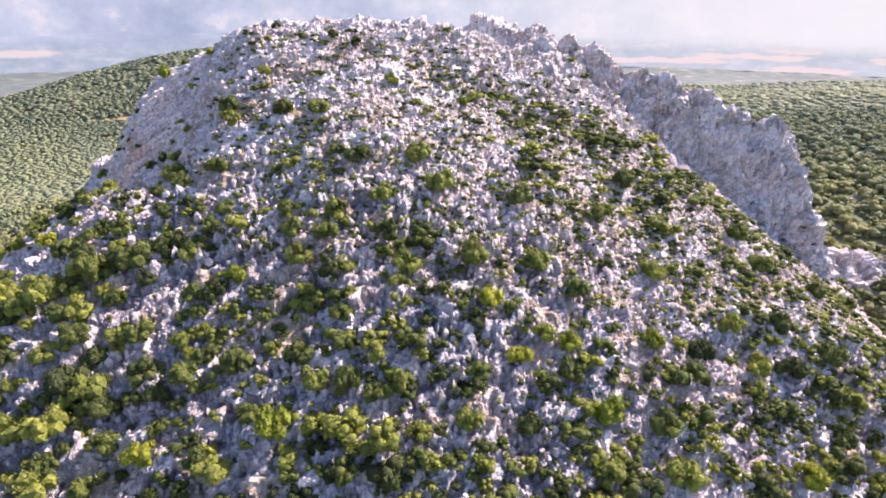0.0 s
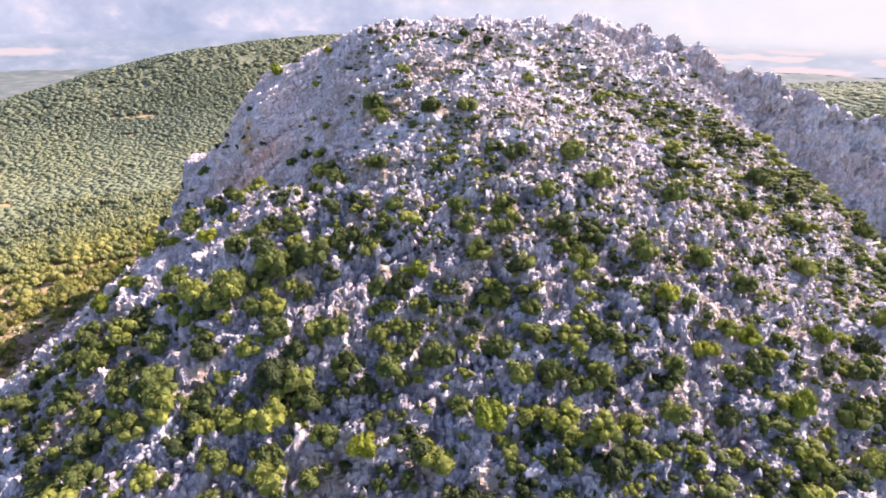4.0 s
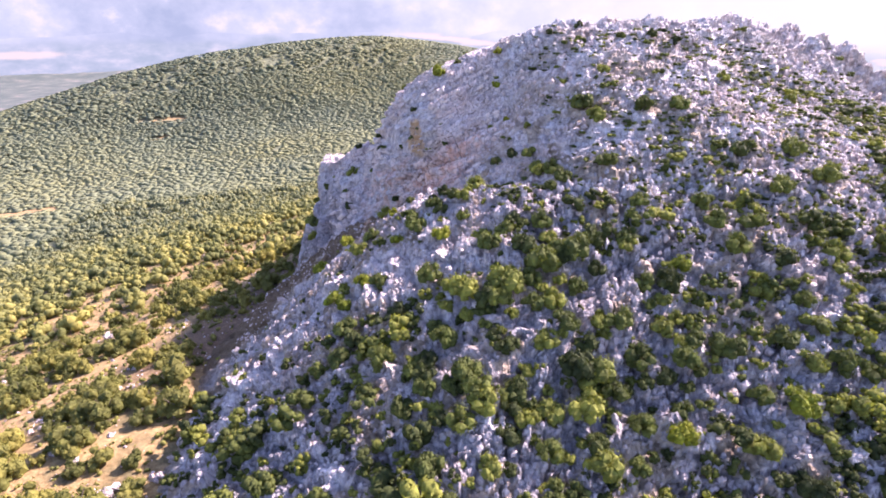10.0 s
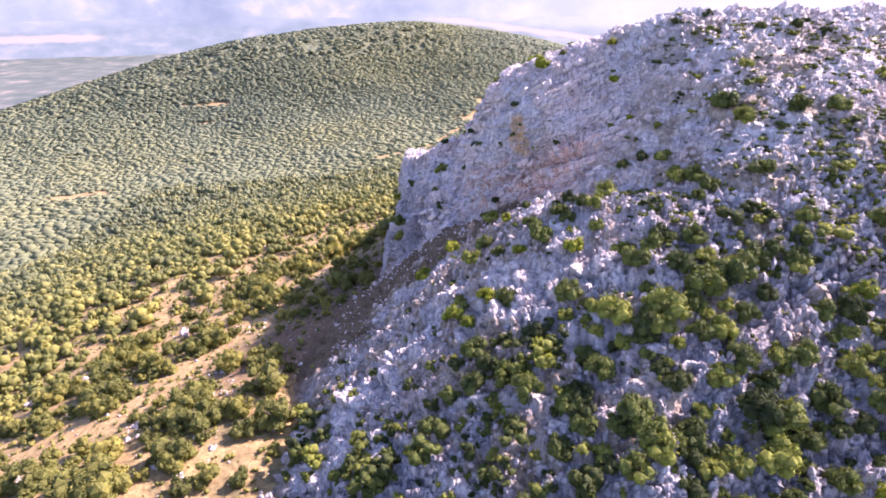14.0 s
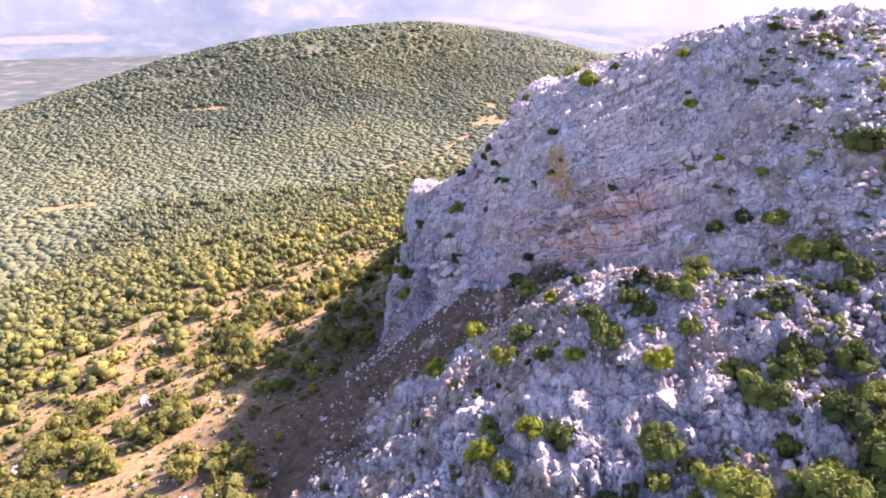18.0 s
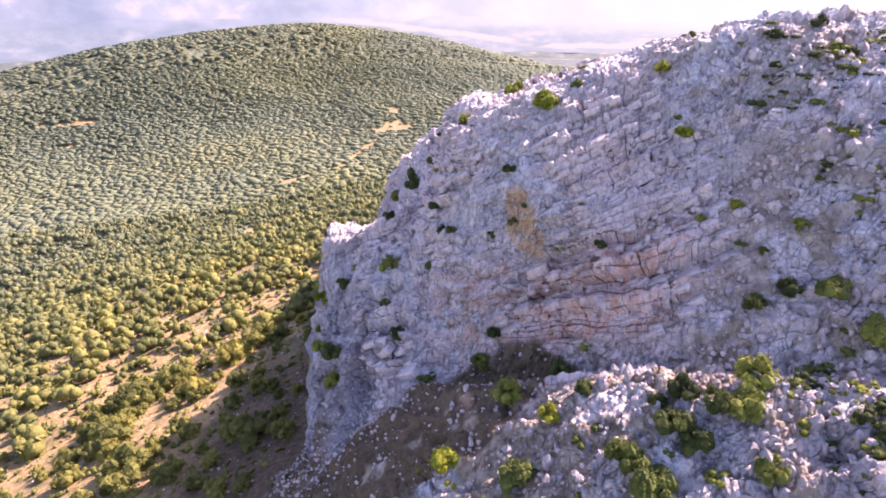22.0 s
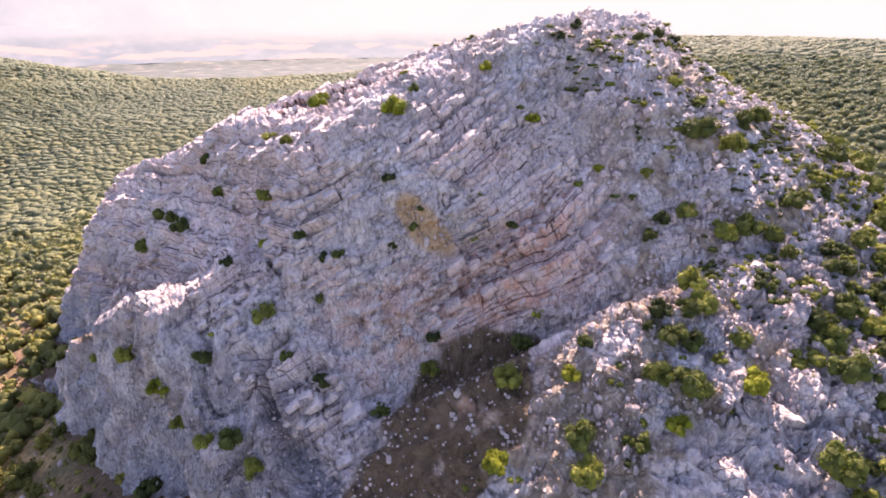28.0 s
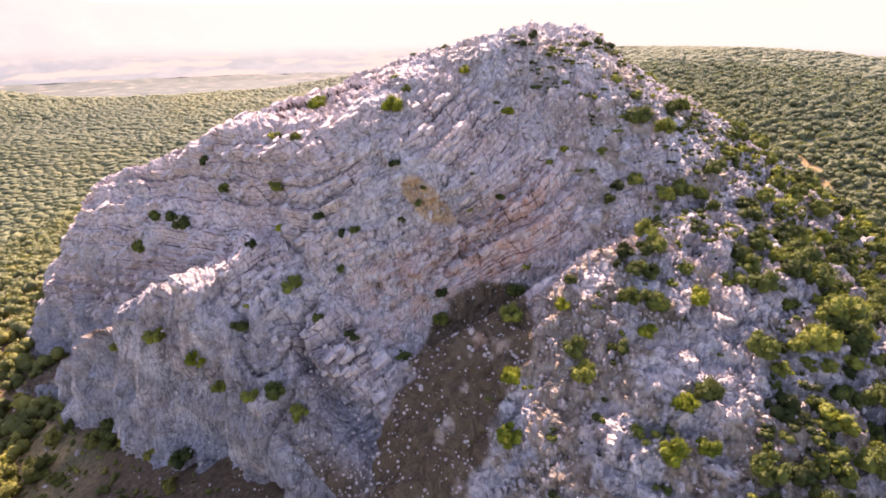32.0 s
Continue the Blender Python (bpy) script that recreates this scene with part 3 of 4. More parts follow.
    # bulges and deep upright clefts of the broken western end
    end = smooth(-83, -91, x) * smooth(108, 122, y)
    lift = lift + end * ((fbm(flat, 13, 34) - 0.5) * 7.0 + (fbm(p, 5, 35) - 0.5) * 2.6)
    for wide, deep, seed in ((11, 3.2, 39), (5, 1.4, 42)):
        lift = lift - end * deep * smooth(0.07, 0.0, np.abs(vnoise(flat, wide, seed) - 0.5))
    # ledges that follow the beds across the western face, with three deep clefts
    s = b[:, 2]
    ledge = (s / 3.4) % 1
    lift += coursed * (ledge ** 1.5 - 0.4) * 1.1 * (0.4 + smooth(0.4, 0.6, fbm(p, 12, 33)))
    for cleft, deep, wide in ((105.5, 0.6, 0.3), (107.6, 0.7, 0.3), (109.9, 1.2, 0.4), (113.5, 1.7, 0.45), (118.6, 0.5, 0.3), (125.0, 0.8, 0.35)):
        lift -= coursed * deep * np.exp(-((s - cleft) / wide) ** 2)
    patch = fbm(p, 5, 51)
    on_spur = smooth(-54, -62, x) * smooth(102, 96, y - 0.45 * (x + 85)) * smooth(60, 68, y)
    open_soil = 0.06 * on_spur + 0.12 * upper
    soil = smooth(0.54 - open_soil, 0.66 - open_soil, patch + 0.3 * (fbm(p, 1.6, 54) - 0.5)) * (1 - west) * smooth(1.6, 0.9, steepness) * (0.45 + 0.55 * smooth(125, 100, y))
    gully = np.maximum(bump(x, y, -81, 110, 10, 6.5), bump(x, y, -93, 109, 8, 6)) * smooth(66, 61, z)
    gully = smooth(0.36, 0.58, gully + 0.5 * (fbm(p, 3.5, 60, 4) - 0.5))
    scree = smooth(-95, -101, x) * smooth(47, 41, z) * smooth(86, 96, y) * smooth(1.9, 1.3, steepness)
    soil = np.clip(np.maximum(soil, np.maximum(2.2 * gully * smooth(0.26, 0.42, fbm(p, 4, 52)), scree)), 0, 1)
    turf_shade = np.clip(2.4 * gully * smooth(0.26, 0.42, fbm(p, 3, 55)) + scree + 0.25 * on_spur * soil * smooth(0.45, 0.6, fbm(p, 2.5, 57)), 0, 1)
    # old grey karst with shade painted in: the lower southern slope, the spur's flank and, mostly shade, the foot of
    # the western cliff
    karst = np.maximum(smooth(94, 80, y + 0.12 * x + 10 * (fbm(p, 10, 58) - 0.5)), smooth(62, 52, z) * smooth(-82, -88, x) * smooth(104, 112, y))
    weathered_shade = np.clip(karst * smooth(0.30, 0.5, fbm(p, 4, 59)) * (1 - 0.5 * smooth(18, 34, x)) * (1 - 0.85 * on_spur), 0, 1)
    lift = lift * (1 - 0.55 * soil) + soil * (fbm(p, 1.3, 56, 2) - 0.5) * 1.5
    pink = west * smooth(-90, -80, x) * smooth(103.5, 106, s) * smooth(114.5, 113, s)
    ochre = smooth(0.5, 0.75, bump(x, p[:, 2], -71.2, 74.0, 1.5, 4.2) * smooth(110, 121, y) * smooth(134, 128, y) + 0.3 * (fbm(p, 2.5, 53) - 0.5))
    p = p + nrm * lift[:, None]
    return p, soil, ochre, pink, coursed, turf_shade, weathered_shade, b, shape


mp, msoil, mochre, mpink, mwest, mturf_shade, mgrey, mbed, mshape = mountain_surface()
mountain = new("rocky_mountain")
tagged(mountain, "pale grey limestone mountain with bedded cliffs above wooded valley", "mountain")
mfaces = grid_faces(mshape[1], mshape[0])
middle_of = mp[mfaces].mean(1)
fx, fy, fz = middle_of.T
SECTIONS = [("east_wall", "jagged shaded limestone wall", (fx > 16) & (fy > 131 + 0.05 * (fx - 16))),
            ("spur", "rocky spur with scattered shrubs", (fx < -62) & (fy < 103 + 0.45 * (fx + 85))),
            ("gully", "shaded gully of soil and rubble", (fx < -66) & (fy < 117) & (fz < 66) & (fx > -97)),
            ("lower_cliff", "steep broken cliff above the valley", (fx < -92) & (fz < 56)),
            ("west_face", "bedded grey and pink limestone face with ochre stain", (fx < -46) & (fy > 97)),
            ("summit_crest", "pale broken limestone crest", fz > 88),
            ("south_slope", "rocky slope with thin brown soil", fx > -500)]
made = {}
left = np.ones(len(mfaces), bool)
for sname, slabel, mask in SECTIONS:
    chosen = left & mask
    left &= ~mask
    used, flat_index = np.unique(mfaces[chosen], return_inverse=True)
    me = mesh_of(sname, mp[used], flat_index.reshape(-1, 4), (("soil", msoil[used]), ("ochre", mochre[used]), ("pink", mpink[used]), ("coursed", mwest[used]), ("turf_shade", mturf_shade[used]), ("weathered_shade", mgrey[used]), ("bed", mbed[used])))
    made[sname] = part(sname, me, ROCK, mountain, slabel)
TOP = mp[:, 2].reshape(mshape)


def lookup(x, y):
    """Height of the mountain's surface at places, from its grid."""
    i = np.clip(np.searchsorted(GX, x) - 1, 0, len(GX) - 2)
    j = np.clip(np.searchsorted(GY, y) - 1, 0, len(GY) - 2)
    u = np.clip((x - GX[i]) / (GX[i + 1] - GX[i]), 0, 1)
    v = np.clip((y - GY[j]) / (GY[j + 1] - GY[j]), 0, 1)
    return (TOP[j, i] * (1 - u) + TOP[j, i + 1] * u) * (1 - v) + (TOP[j + 1, i] * (1 - u) + TOP[j + 1, i + 1] * u) * v


def surface(x, y):
    inside = (x > -134) & (x < 149) & (y > -9) & (y < 299)
    return np.where(inside, np.maximum(lookup(x, y), valley(x, y)), valley(x, y))


# ---- the ground ----
def growing(lo, hi, step, reach, rate=1.045):
    out, s, v = [], step, hi
    while v < reach:
        s *= rate
        v += s
        out.append(v)
    neg, s, v = [], step, lo
    while v > -reach:
        s *= rate
        v -= s
        neg.append(v)
    return np.array(neg[::-1] + list(axis(lo, hi, step)) + out)


hx, hy = growing(-260, 160, 2.6, 4700), growing(0, 420, 2.6, 4700)
vx, vy = [a.ravel() for a in np.meshgrid(hx, hy)]
vz = valley(vx, vy)
dist = np.hypot(vx + 90, vy - 110)
bare = clearing(vx, vy)
wooded = smooth(110, 240, dist + 60 * (fbm(np.stack([vx, vy, 0 * vx], -1), 60, 61) - 0.5))
hill = on_hill(vx, vy)
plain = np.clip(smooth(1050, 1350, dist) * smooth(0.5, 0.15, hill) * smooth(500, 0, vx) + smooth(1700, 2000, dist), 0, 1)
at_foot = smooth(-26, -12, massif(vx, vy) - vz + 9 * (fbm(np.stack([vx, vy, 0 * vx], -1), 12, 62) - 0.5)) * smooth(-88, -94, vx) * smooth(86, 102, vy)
ground = new("ground", mesh_of("ground", np.stack([vx, vy, vz], -1), grid_faces(len(hx), len(hy)), (("wood", wooded), ("plain", plain), ("bare", bare), ("loam_shade", at_foot)), flat=False))
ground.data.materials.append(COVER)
tagged(ground, "dry grassland and scrub spreading to a hazy plain", "ground", kind="structure")

# ---- far mountains ----
def backdrop():
    # Haze and glare are painted into the glowing colour of these far shells.
    m, n, l, b = nodes_of("painted_hazy_distance", 1.0)
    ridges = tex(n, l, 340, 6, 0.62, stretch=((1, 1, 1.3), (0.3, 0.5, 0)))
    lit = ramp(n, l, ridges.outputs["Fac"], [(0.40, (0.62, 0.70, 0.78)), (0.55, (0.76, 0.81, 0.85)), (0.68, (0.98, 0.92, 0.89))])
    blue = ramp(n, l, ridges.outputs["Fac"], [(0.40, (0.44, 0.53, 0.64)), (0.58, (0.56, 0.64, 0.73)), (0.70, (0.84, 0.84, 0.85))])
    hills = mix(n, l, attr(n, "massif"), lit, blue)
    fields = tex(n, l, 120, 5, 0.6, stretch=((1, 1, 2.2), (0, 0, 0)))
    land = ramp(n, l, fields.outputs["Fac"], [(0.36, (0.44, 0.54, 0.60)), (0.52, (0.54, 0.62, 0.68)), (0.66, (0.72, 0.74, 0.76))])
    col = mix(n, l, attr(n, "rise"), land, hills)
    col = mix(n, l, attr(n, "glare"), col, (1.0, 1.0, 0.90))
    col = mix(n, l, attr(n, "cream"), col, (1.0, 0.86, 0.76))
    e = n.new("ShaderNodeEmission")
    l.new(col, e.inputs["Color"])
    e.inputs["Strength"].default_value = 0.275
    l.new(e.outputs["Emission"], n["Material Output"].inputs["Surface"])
    deg = np.linspace(-100, 110, 640)
    az = np.radians(deg)
    p = np.stack([deg, 0 * az, 0 * az], -1)
    peaks = 140 + 560 * bump(deg, 0, -28, 0, 7, 1) + 420 * bump(deg, 0, -6, 0, 9, 1) + 260 * bump(deg, 0, -52, 0, 9, 1) + 110 * fbm(p, 5, 72, 4)
    high = 190 + peaks * smooth(26, 4, deg)
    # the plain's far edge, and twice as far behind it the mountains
    for scale, low, top, count, words, kind in ((1, -175, -22 + 70 * fbm(p, 7, 77, 4), 40, "far plain with pale fields in painted haze", "plain"), (1.5, -22, np.maximum(high, 5), 46, "far mountain range pale blue in painted haze", "mountains")):
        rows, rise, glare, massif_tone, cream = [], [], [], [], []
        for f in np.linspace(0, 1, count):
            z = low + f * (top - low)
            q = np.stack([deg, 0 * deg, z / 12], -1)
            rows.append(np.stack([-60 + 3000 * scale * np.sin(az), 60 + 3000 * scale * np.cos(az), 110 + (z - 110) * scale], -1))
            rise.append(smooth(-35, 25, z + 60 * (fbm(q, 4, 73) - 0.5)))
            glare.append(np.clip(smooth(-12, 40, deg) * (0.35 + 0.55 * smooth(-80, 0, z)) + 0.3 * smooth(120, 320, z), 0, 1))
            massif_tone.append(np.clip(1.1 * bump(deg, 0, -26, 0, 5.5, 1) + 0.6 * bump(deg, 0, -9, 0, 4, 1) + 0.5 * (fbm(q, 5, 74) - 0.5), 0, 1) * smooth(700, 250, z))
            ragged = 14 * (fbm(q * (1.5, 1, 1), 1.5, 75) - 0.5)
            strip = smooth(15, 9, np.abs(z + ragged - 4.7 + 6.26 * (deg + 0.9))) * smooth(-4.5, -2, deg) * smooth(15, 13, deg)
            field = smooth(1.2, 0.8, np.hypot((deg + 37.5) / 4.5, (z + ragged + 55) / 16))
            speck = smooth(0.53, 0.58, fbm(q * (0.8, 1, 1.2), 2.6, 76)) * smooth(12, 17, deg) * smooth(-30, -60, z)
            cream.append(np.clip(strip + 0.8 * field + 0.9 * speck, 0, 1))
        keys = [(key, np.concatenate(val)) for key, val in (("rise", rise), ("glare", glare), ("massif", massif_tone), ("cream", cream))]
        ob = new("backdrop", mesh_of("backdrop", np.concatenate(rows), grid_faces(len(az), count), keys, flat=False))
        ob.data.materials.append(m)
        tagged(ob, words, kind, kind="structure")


backdrop()

# ---- plants ----
rng = np.random.default_rng(7)


def scatter(count, x0, x1, y0, y1, density, apart, seed):
    """Random places, kept by a density from 0 to 1 and by their distance from one another."""
    g = np.random.default_rng(seed)
    x, y = g.uniform(x0, x1, count), g.uniform(y0, y1, count)
    keep = g.uniform(0, 1, count) < density(x, y)
    x, y = x[keep], y[keep]
    taken, out = set(), []
    for a, b in zip(x, y):
        c = (int(a // apart), int(b // apart))
        if c not in taken:
            taken.add(c)
            out.append((a, b))
    return np.array(out)


def shrub_density(x, y):
    p = np.stack([x, y, 0 * x], -1)
    clump = smooth(0.46, 0.57, fbm(p, 8, 81))
    d = 0.46 + 0.74 * smooth(84, 66, y + 0.1 * x)
    d = np.maximum(d, 0.85 * smooth(-6, 20, x) * smooth(128, 116, y))
    low = smooth(84, 60, y + 0.1 * x)
    d = d * (0.08 + 0.16 * low + (0.92 - 0.16 * low) * clump)
    d = d * (1 - 0.3 * smooth(0, 12, x) * smooth(90, 75, y))
    d = np.where((x < -44) & (y > 96), 0.012, d)
    d = np.where((x < -60) & (y > 74), np.minimum(d, 0.05), d)
    d = np.where((x < -84) & (y < 76), 0.3 * d, d)
    d = d * (1 - 0.65 * bump(x, y, -49, 83, 15, 13))
    d = np.where(y > 118, np.minimum(d, 0.03), d)
    d = np.where((x > 12) & (y > 129), 0.006, d)
    return np.where(valley(x, y) > massif(x, y) - 1, 0, d)


spots = scatter(36000, -112, 120, 15, 170, shrub_density, 1.5, 21)
# small low growth between the rocks of the upper slope
mats = scatter(26000, -58, 95, 74, 128, lambda x, y: np.where((valley(x, y) > massif(x, y) - 1) | ((x > 12) & (y > 129)) | ((x < -46) & (y > 96)), 0, (0.25 + 0.65 * smooth(0.42, 0.6, fbm(np.stack([x, y, 0 * x], -1), 7, 83))) * smooth(128, 116, y) * (0.3 + 0.7 * smooth(-38, 2, x))), 1.25, 22)
size = np.clip(rng.lognormal(0.5, 0.5, len(spots)), 0.6, 4.4) * (0.62 + 0.63 * smooth(100, 66, spots[:, 1]) + 0.4 * smooth(0, 16, spots[:, 0]) * smooth(84, 96, spots[:, 1]))
spots = np.concatenate([spots, mats])
size = np.concatenate([size, np.clip(rng.lognormal(-0.05, 0.4, len(mats)), 0.45, 2.0)])
# shrubs that stand out, by slope: east, north, width
WEST_1_SHRUBS = [(-88.3, 140.2, 3.7), (-71.3, 132.0, 2.0), (-79.1, 134.4, 1.9), (-74.4, 128.4, 1.4), (-72.1, 126.7, 1.4), (-64.4, 115.9, 1.5), (-55.0, 112.0, 1.8), (-51.8, 105.6, 1.7), (-61.0, 137.4, 1.7), (-87.9, 127.9, 2.5), (-75.6, 119.8, 1.9), (-77.6, 118.7, 2.7), (-77.1, 106.4, 3.2), (-67.4, 109.2, 1.7), (-69.7, 109.7, 2.8), (-97.9, 129.8, 3.1), (-82.4, 134.8, 1.6), (-89.4, 133.5, 1.8), (-81.0, 140.5, 1.8), (-74.6, 151.6, 2.0), (-80.3, 187.4, 2.8), (-78.4, 153.9, 2.5), (-71.3, 100.4, 1.8), (-54.8, 101.4, 2.3), (-51.7, 101.3, 2.3), (-96.0, 144.3, 2.7), (-100.2, 163.6, 3.5), (-101.0, 175.9, 4.5), (-98.1, 134.5, 3.3), (-104.0, 155.3, 6.0)]
WEST_2_SHRUBS = [(-100.4, 137.6, 2.4), (-100.6, 145.3, 2.5), (-80.1, 135.8, 1.9), (-77.1, 170.2, 3.7), (-81.0, 183.1, 4.1), (-74.3, 181.0, 2.7), (-80.2, 194.7, 2.9), (-84.0, 196.7, 3.7), (-87.8, 150.1, 1.9)]
WEST_BRIGHT_SHRUBS = [(-65.5, 136.8, 3.8), (-53.1, 121.2, 3.9), (-81.4, 149.9, 1.8), (-52.0, 110.8, 2.5), (-52.1, 131.0, 3.0), (-65.1, 155.4, 3.6), (-84.4, 102.3, 2.9), (-100.1, 151.5, 5.2)]
SPUR_SHRUBS = [(-67.0, 95.2, 1.7), (-64.7, 95.1, 2.6), (-66.7, 92.6, 3.1), (-61.4, 91.9, 3.1), (-71.2, 92.1, 3.3), (-59.1, 93.9, 3.5), (-61.7, 87.4, 2.3), (-81.1, 94.0, 3.2), (-63.1, 92.8, 2.7), (-65.7, 91.0, 2.6), (-67.5, 75.9, 4.8), (-62.3, 69.8, 6.5), (-75.8, 80.0, 4.4), (-72.4, 72.3, 5.5), (-80.6, 72.2, 4.7), (-66.2, 66.0, 4.0), (-74.3, 62.5, 6.5), (-78.9, 96.2, 3.2), (-70.0, 89.2, 4.7), (-58.1, 77.9, 4.6), (-65.5, 63.0, 5.0), (-81.1, 66.7, 4.1), (-86.0, 62.1, 5.5), (-78.9, 69.5, 3.2)]
SPUR_BRIGHT_SHRUBS = [(-74.6, 99.9, 2.1), (-73.4, 88.5, 2.4), (-65.6, 84.5, 2.9), (-78.9, 82.0, 3.5), (-84.0, 81.6, 3.8), (-89.8, 99.6, 3.1), (-81.6, 78.4, 2.5)]
SOUTH_WEST_SHRUBS = [(-48.5, 105.5, 2.8), (-35.3, 125.9, 3.2), (-48.8, 99.4, 2.7), (-38.9, 103.0, 5.6), (-37.4, 98.5, 4.3), (-45.5, 92.5, 3.9), (-44.3, 90.3, 3.2), (-54.1, 82.7, 3.2), (-47.1, 87.2, 2.3), (-49.4, 79.7, 4.0), (-37.3, 89.2, 4.1), (-53.0, 74.3, 4.4), (-46.0, 68.5, 3.9), (-52.7, 66.1, 3.3), (-71.0, 55.5, 3.2), (-67.3, 46.9, 4.4), (-53.2, 48.1, 4.5), (-63.4, 51.1, 4.5), (-57.9, 50.0, 3.7), (-47.9, 52.8, 6.5), (-40.9, 51.8, 4.7), (-46.1, 61.2, 4.1), (-51.6, 60.6, 3.6), (-41.0, 63.9, 4.2), (-36.2, 57.1, 3.3), (-35.8, 69.9, 3.6), (-47.8, 94.7, 3.4)]
SOUTH_WEST_BRIGHT_SHRUBS = [(-35.9, 50.6, 4.8)]
SOUTH_1_SHRUBS = [(-33.6, 109.2, 4.7), (-28.3, 99.7, 5.2), (-21.9, 118.0, 4.3), (-28.1, 118.3, 3.1), (-21.8, 99.4, 4.0), (-17.3, 116.7, 5.3), (-9.7, 109.3, 5.8), (-14.0, 89.8, 6.5), (-0.6, 87.0, 6.5), (-23.8, 80.6, 4.0), (-20.7, 73.2, 4.8), (-17.4, 76.6, 4.5), (-26.9, 60.7, 6.5), (-34.8, 63.2, 3.4), (-24.1, 55.4, 3.4), (-27.0, 48.7, 5.8), (-22.2, 45.4, 5.0), (-12.1, 57.6, 6.5), (-5.2, 73.7, 6.3), (-16.4, 58.2, 4.5), (-11.7, 45.0, 6.5), (-14.1, 66.0, 3.8), (-22.8, 77.8, 3.9), (-33.6, 81.4, 2.9), (-9.9, 83.8, 4.3), (3.9, 108.3, 6.5), (4.8, 76.5, 6.5), (-4.2, 91.4, 5.9), (3.3, 55.3, 3.8), (-3.0, 53.4, 3.4)]
SOUTH_2_SHRUBS = [(-19.0, 62.1, 6.5), (-8.1, 56.9, 4.6)]
SOUTH_BRIGHT_SHRUBS = [(-29.9, 72.1, 3.2), (-20.6, 53.0, 6.1)]
EAST_SHRUBS = [(14.6, 78.0, 6.4), (27.2, 90.6, 4.7), (34.3, 102.3, 6.5), (12.8, 88.0, 5.9), (60.8, 96.8, 6.5), (58.1, 101.9, 6.5), (75.9, 100.6, 6.5), (34.7, 83.5, 6.5), (20.4, 75.4, 5.5), (39.5, 71.4, 6.0), (30.2, 58.9, 6.2), (17.6, 63.0, 5.0), (30.9, 53.3, 6.5), (11.3, 56.5, 4.8), (55.3, 73.3, 6.5), (63.2, 75.9, 6.5), (49.3, 72.5, 5.3), (46.2, 76.7, 6.4), (56.1, 79.3, 6.5), (59.6, 114.1, 6.5), (59.2, 64.3, 4.4), (14.1, 66.6, 3.4)]
EAST_BRIGHT_SHRUBS = [(7.0, 70.6, 4.2), (30.9, 70.1, 5.6), (18.1, 66.6, 3.4), (10.6, 64.0, 4.1), (21.6, 59.0, 6.5), (50.8, 57.8, 6.5)]
DULL = WEST_1_SHRUBS + WEST_2_SHRUBS + SPUR_SHRUBS + SOUTH_WEST_SHRUBS + SOUTH_1_SHRUBS + SOUTH_2_SHRUBS + EAST_SHRUBS
BRIGHT = WEST_BRIGHT_SHRUBS + SPUR_BRIGHT_SHRUBS + SOUTH_WEST_BRIGHT_SHRUBS + SOUTH_BRIGHT_SHRUBS + EAST_BRIGHT_SHRUBS
marks = np.array(DULL + BRIGHT)
marks[:, 2] = np.where(marks[:, 2] > 3.2, 3.2 + 0.35 * (marks[:, 2] - 3.2), marks[:, 2])
marks[:, 2] *= np.where((marks[:, 1] > 105) & (marks[:, 0] > -60), 0.62, 1.0)
gap = np.hypot(spots[:, 0][:, None] - marks[:, 0], spots[:, 1][:, None] - marks[:, 1]) - 0.42 * (size[:, None] + marks[:, 2])
clear = gap.min(1) > 0
spots, size = spots[clear], size[clear]
spots = np.concatenate([marks[:, :2], spots])
size = np.concatenate([marks[:, 2], size])
near = np.argsort(np.hypot(spots[:, 0] + 50, spots[:, 1] - 62) + np.where(size < 1.6, 500, 0))
near = np.concatenate([np.arange(len(marks)), near[near >= len(marks)][:300 - len(marks)]])
rest = np.setdiff1d(np.arange(len(spots)), near)

shrub_kinds = []
for k in range(4):
    g = np.random.default_rng(100 + k)
    crown = mesh_of("crown", *crown_shape(g, 17 + 2 * k, 800, 0.040, 0.95, 0.78, 1, 0.11, 0.22))
    crown.materials.append(SHRUB_LEAF)
    stem = mesh_of("stem", *trunk_shape(g, 0.4, 4, 0.03))
    stem.materials.append(BARK)
    fresh = crown.copy()
    fresh.materials.clear()
    fresh.materials.append(BRIGHT_LEAF)
    shrub_kinds.append((crown, stem, fresh))


def shrub(k, x, y, width, turn, lively=False):
    root = new("shrub")
    z = float(lookup(np.array([x]), np.array([y]))[0]) - 0.15
    root.matrix_world = pose(x, y, z, 0, 0, turn) @ Matrix.Diagonal((width, width, width * 1.1, 1))
    crown, stem, fresh = shrub_kinds[k % 4]
    part("stem", stem, None, root)
    part("crown", fresh if lively else crown, None, root)
    word = "large" if width > 3.6 else "small" if width < 2.2 else "rounded"
    return tagged(root, f"{word} evergreen shrub with {'bright yellow-green' if lively else 'dense olive-green'} leaves among limestone rocks", "shrub", group="shrubs on the mountain")


for k, i in enumerate(near):
    shrub(k, float(spots[i, 0]), float(spots[i, 1]), float(size[i]), float(rng.uniform(0, 360)), len(DULL) <= i < len(marks))

rest = rest[np.argsort(-size[rest])]
cut = int((size[rest] > 1.7).sum())
heap = []
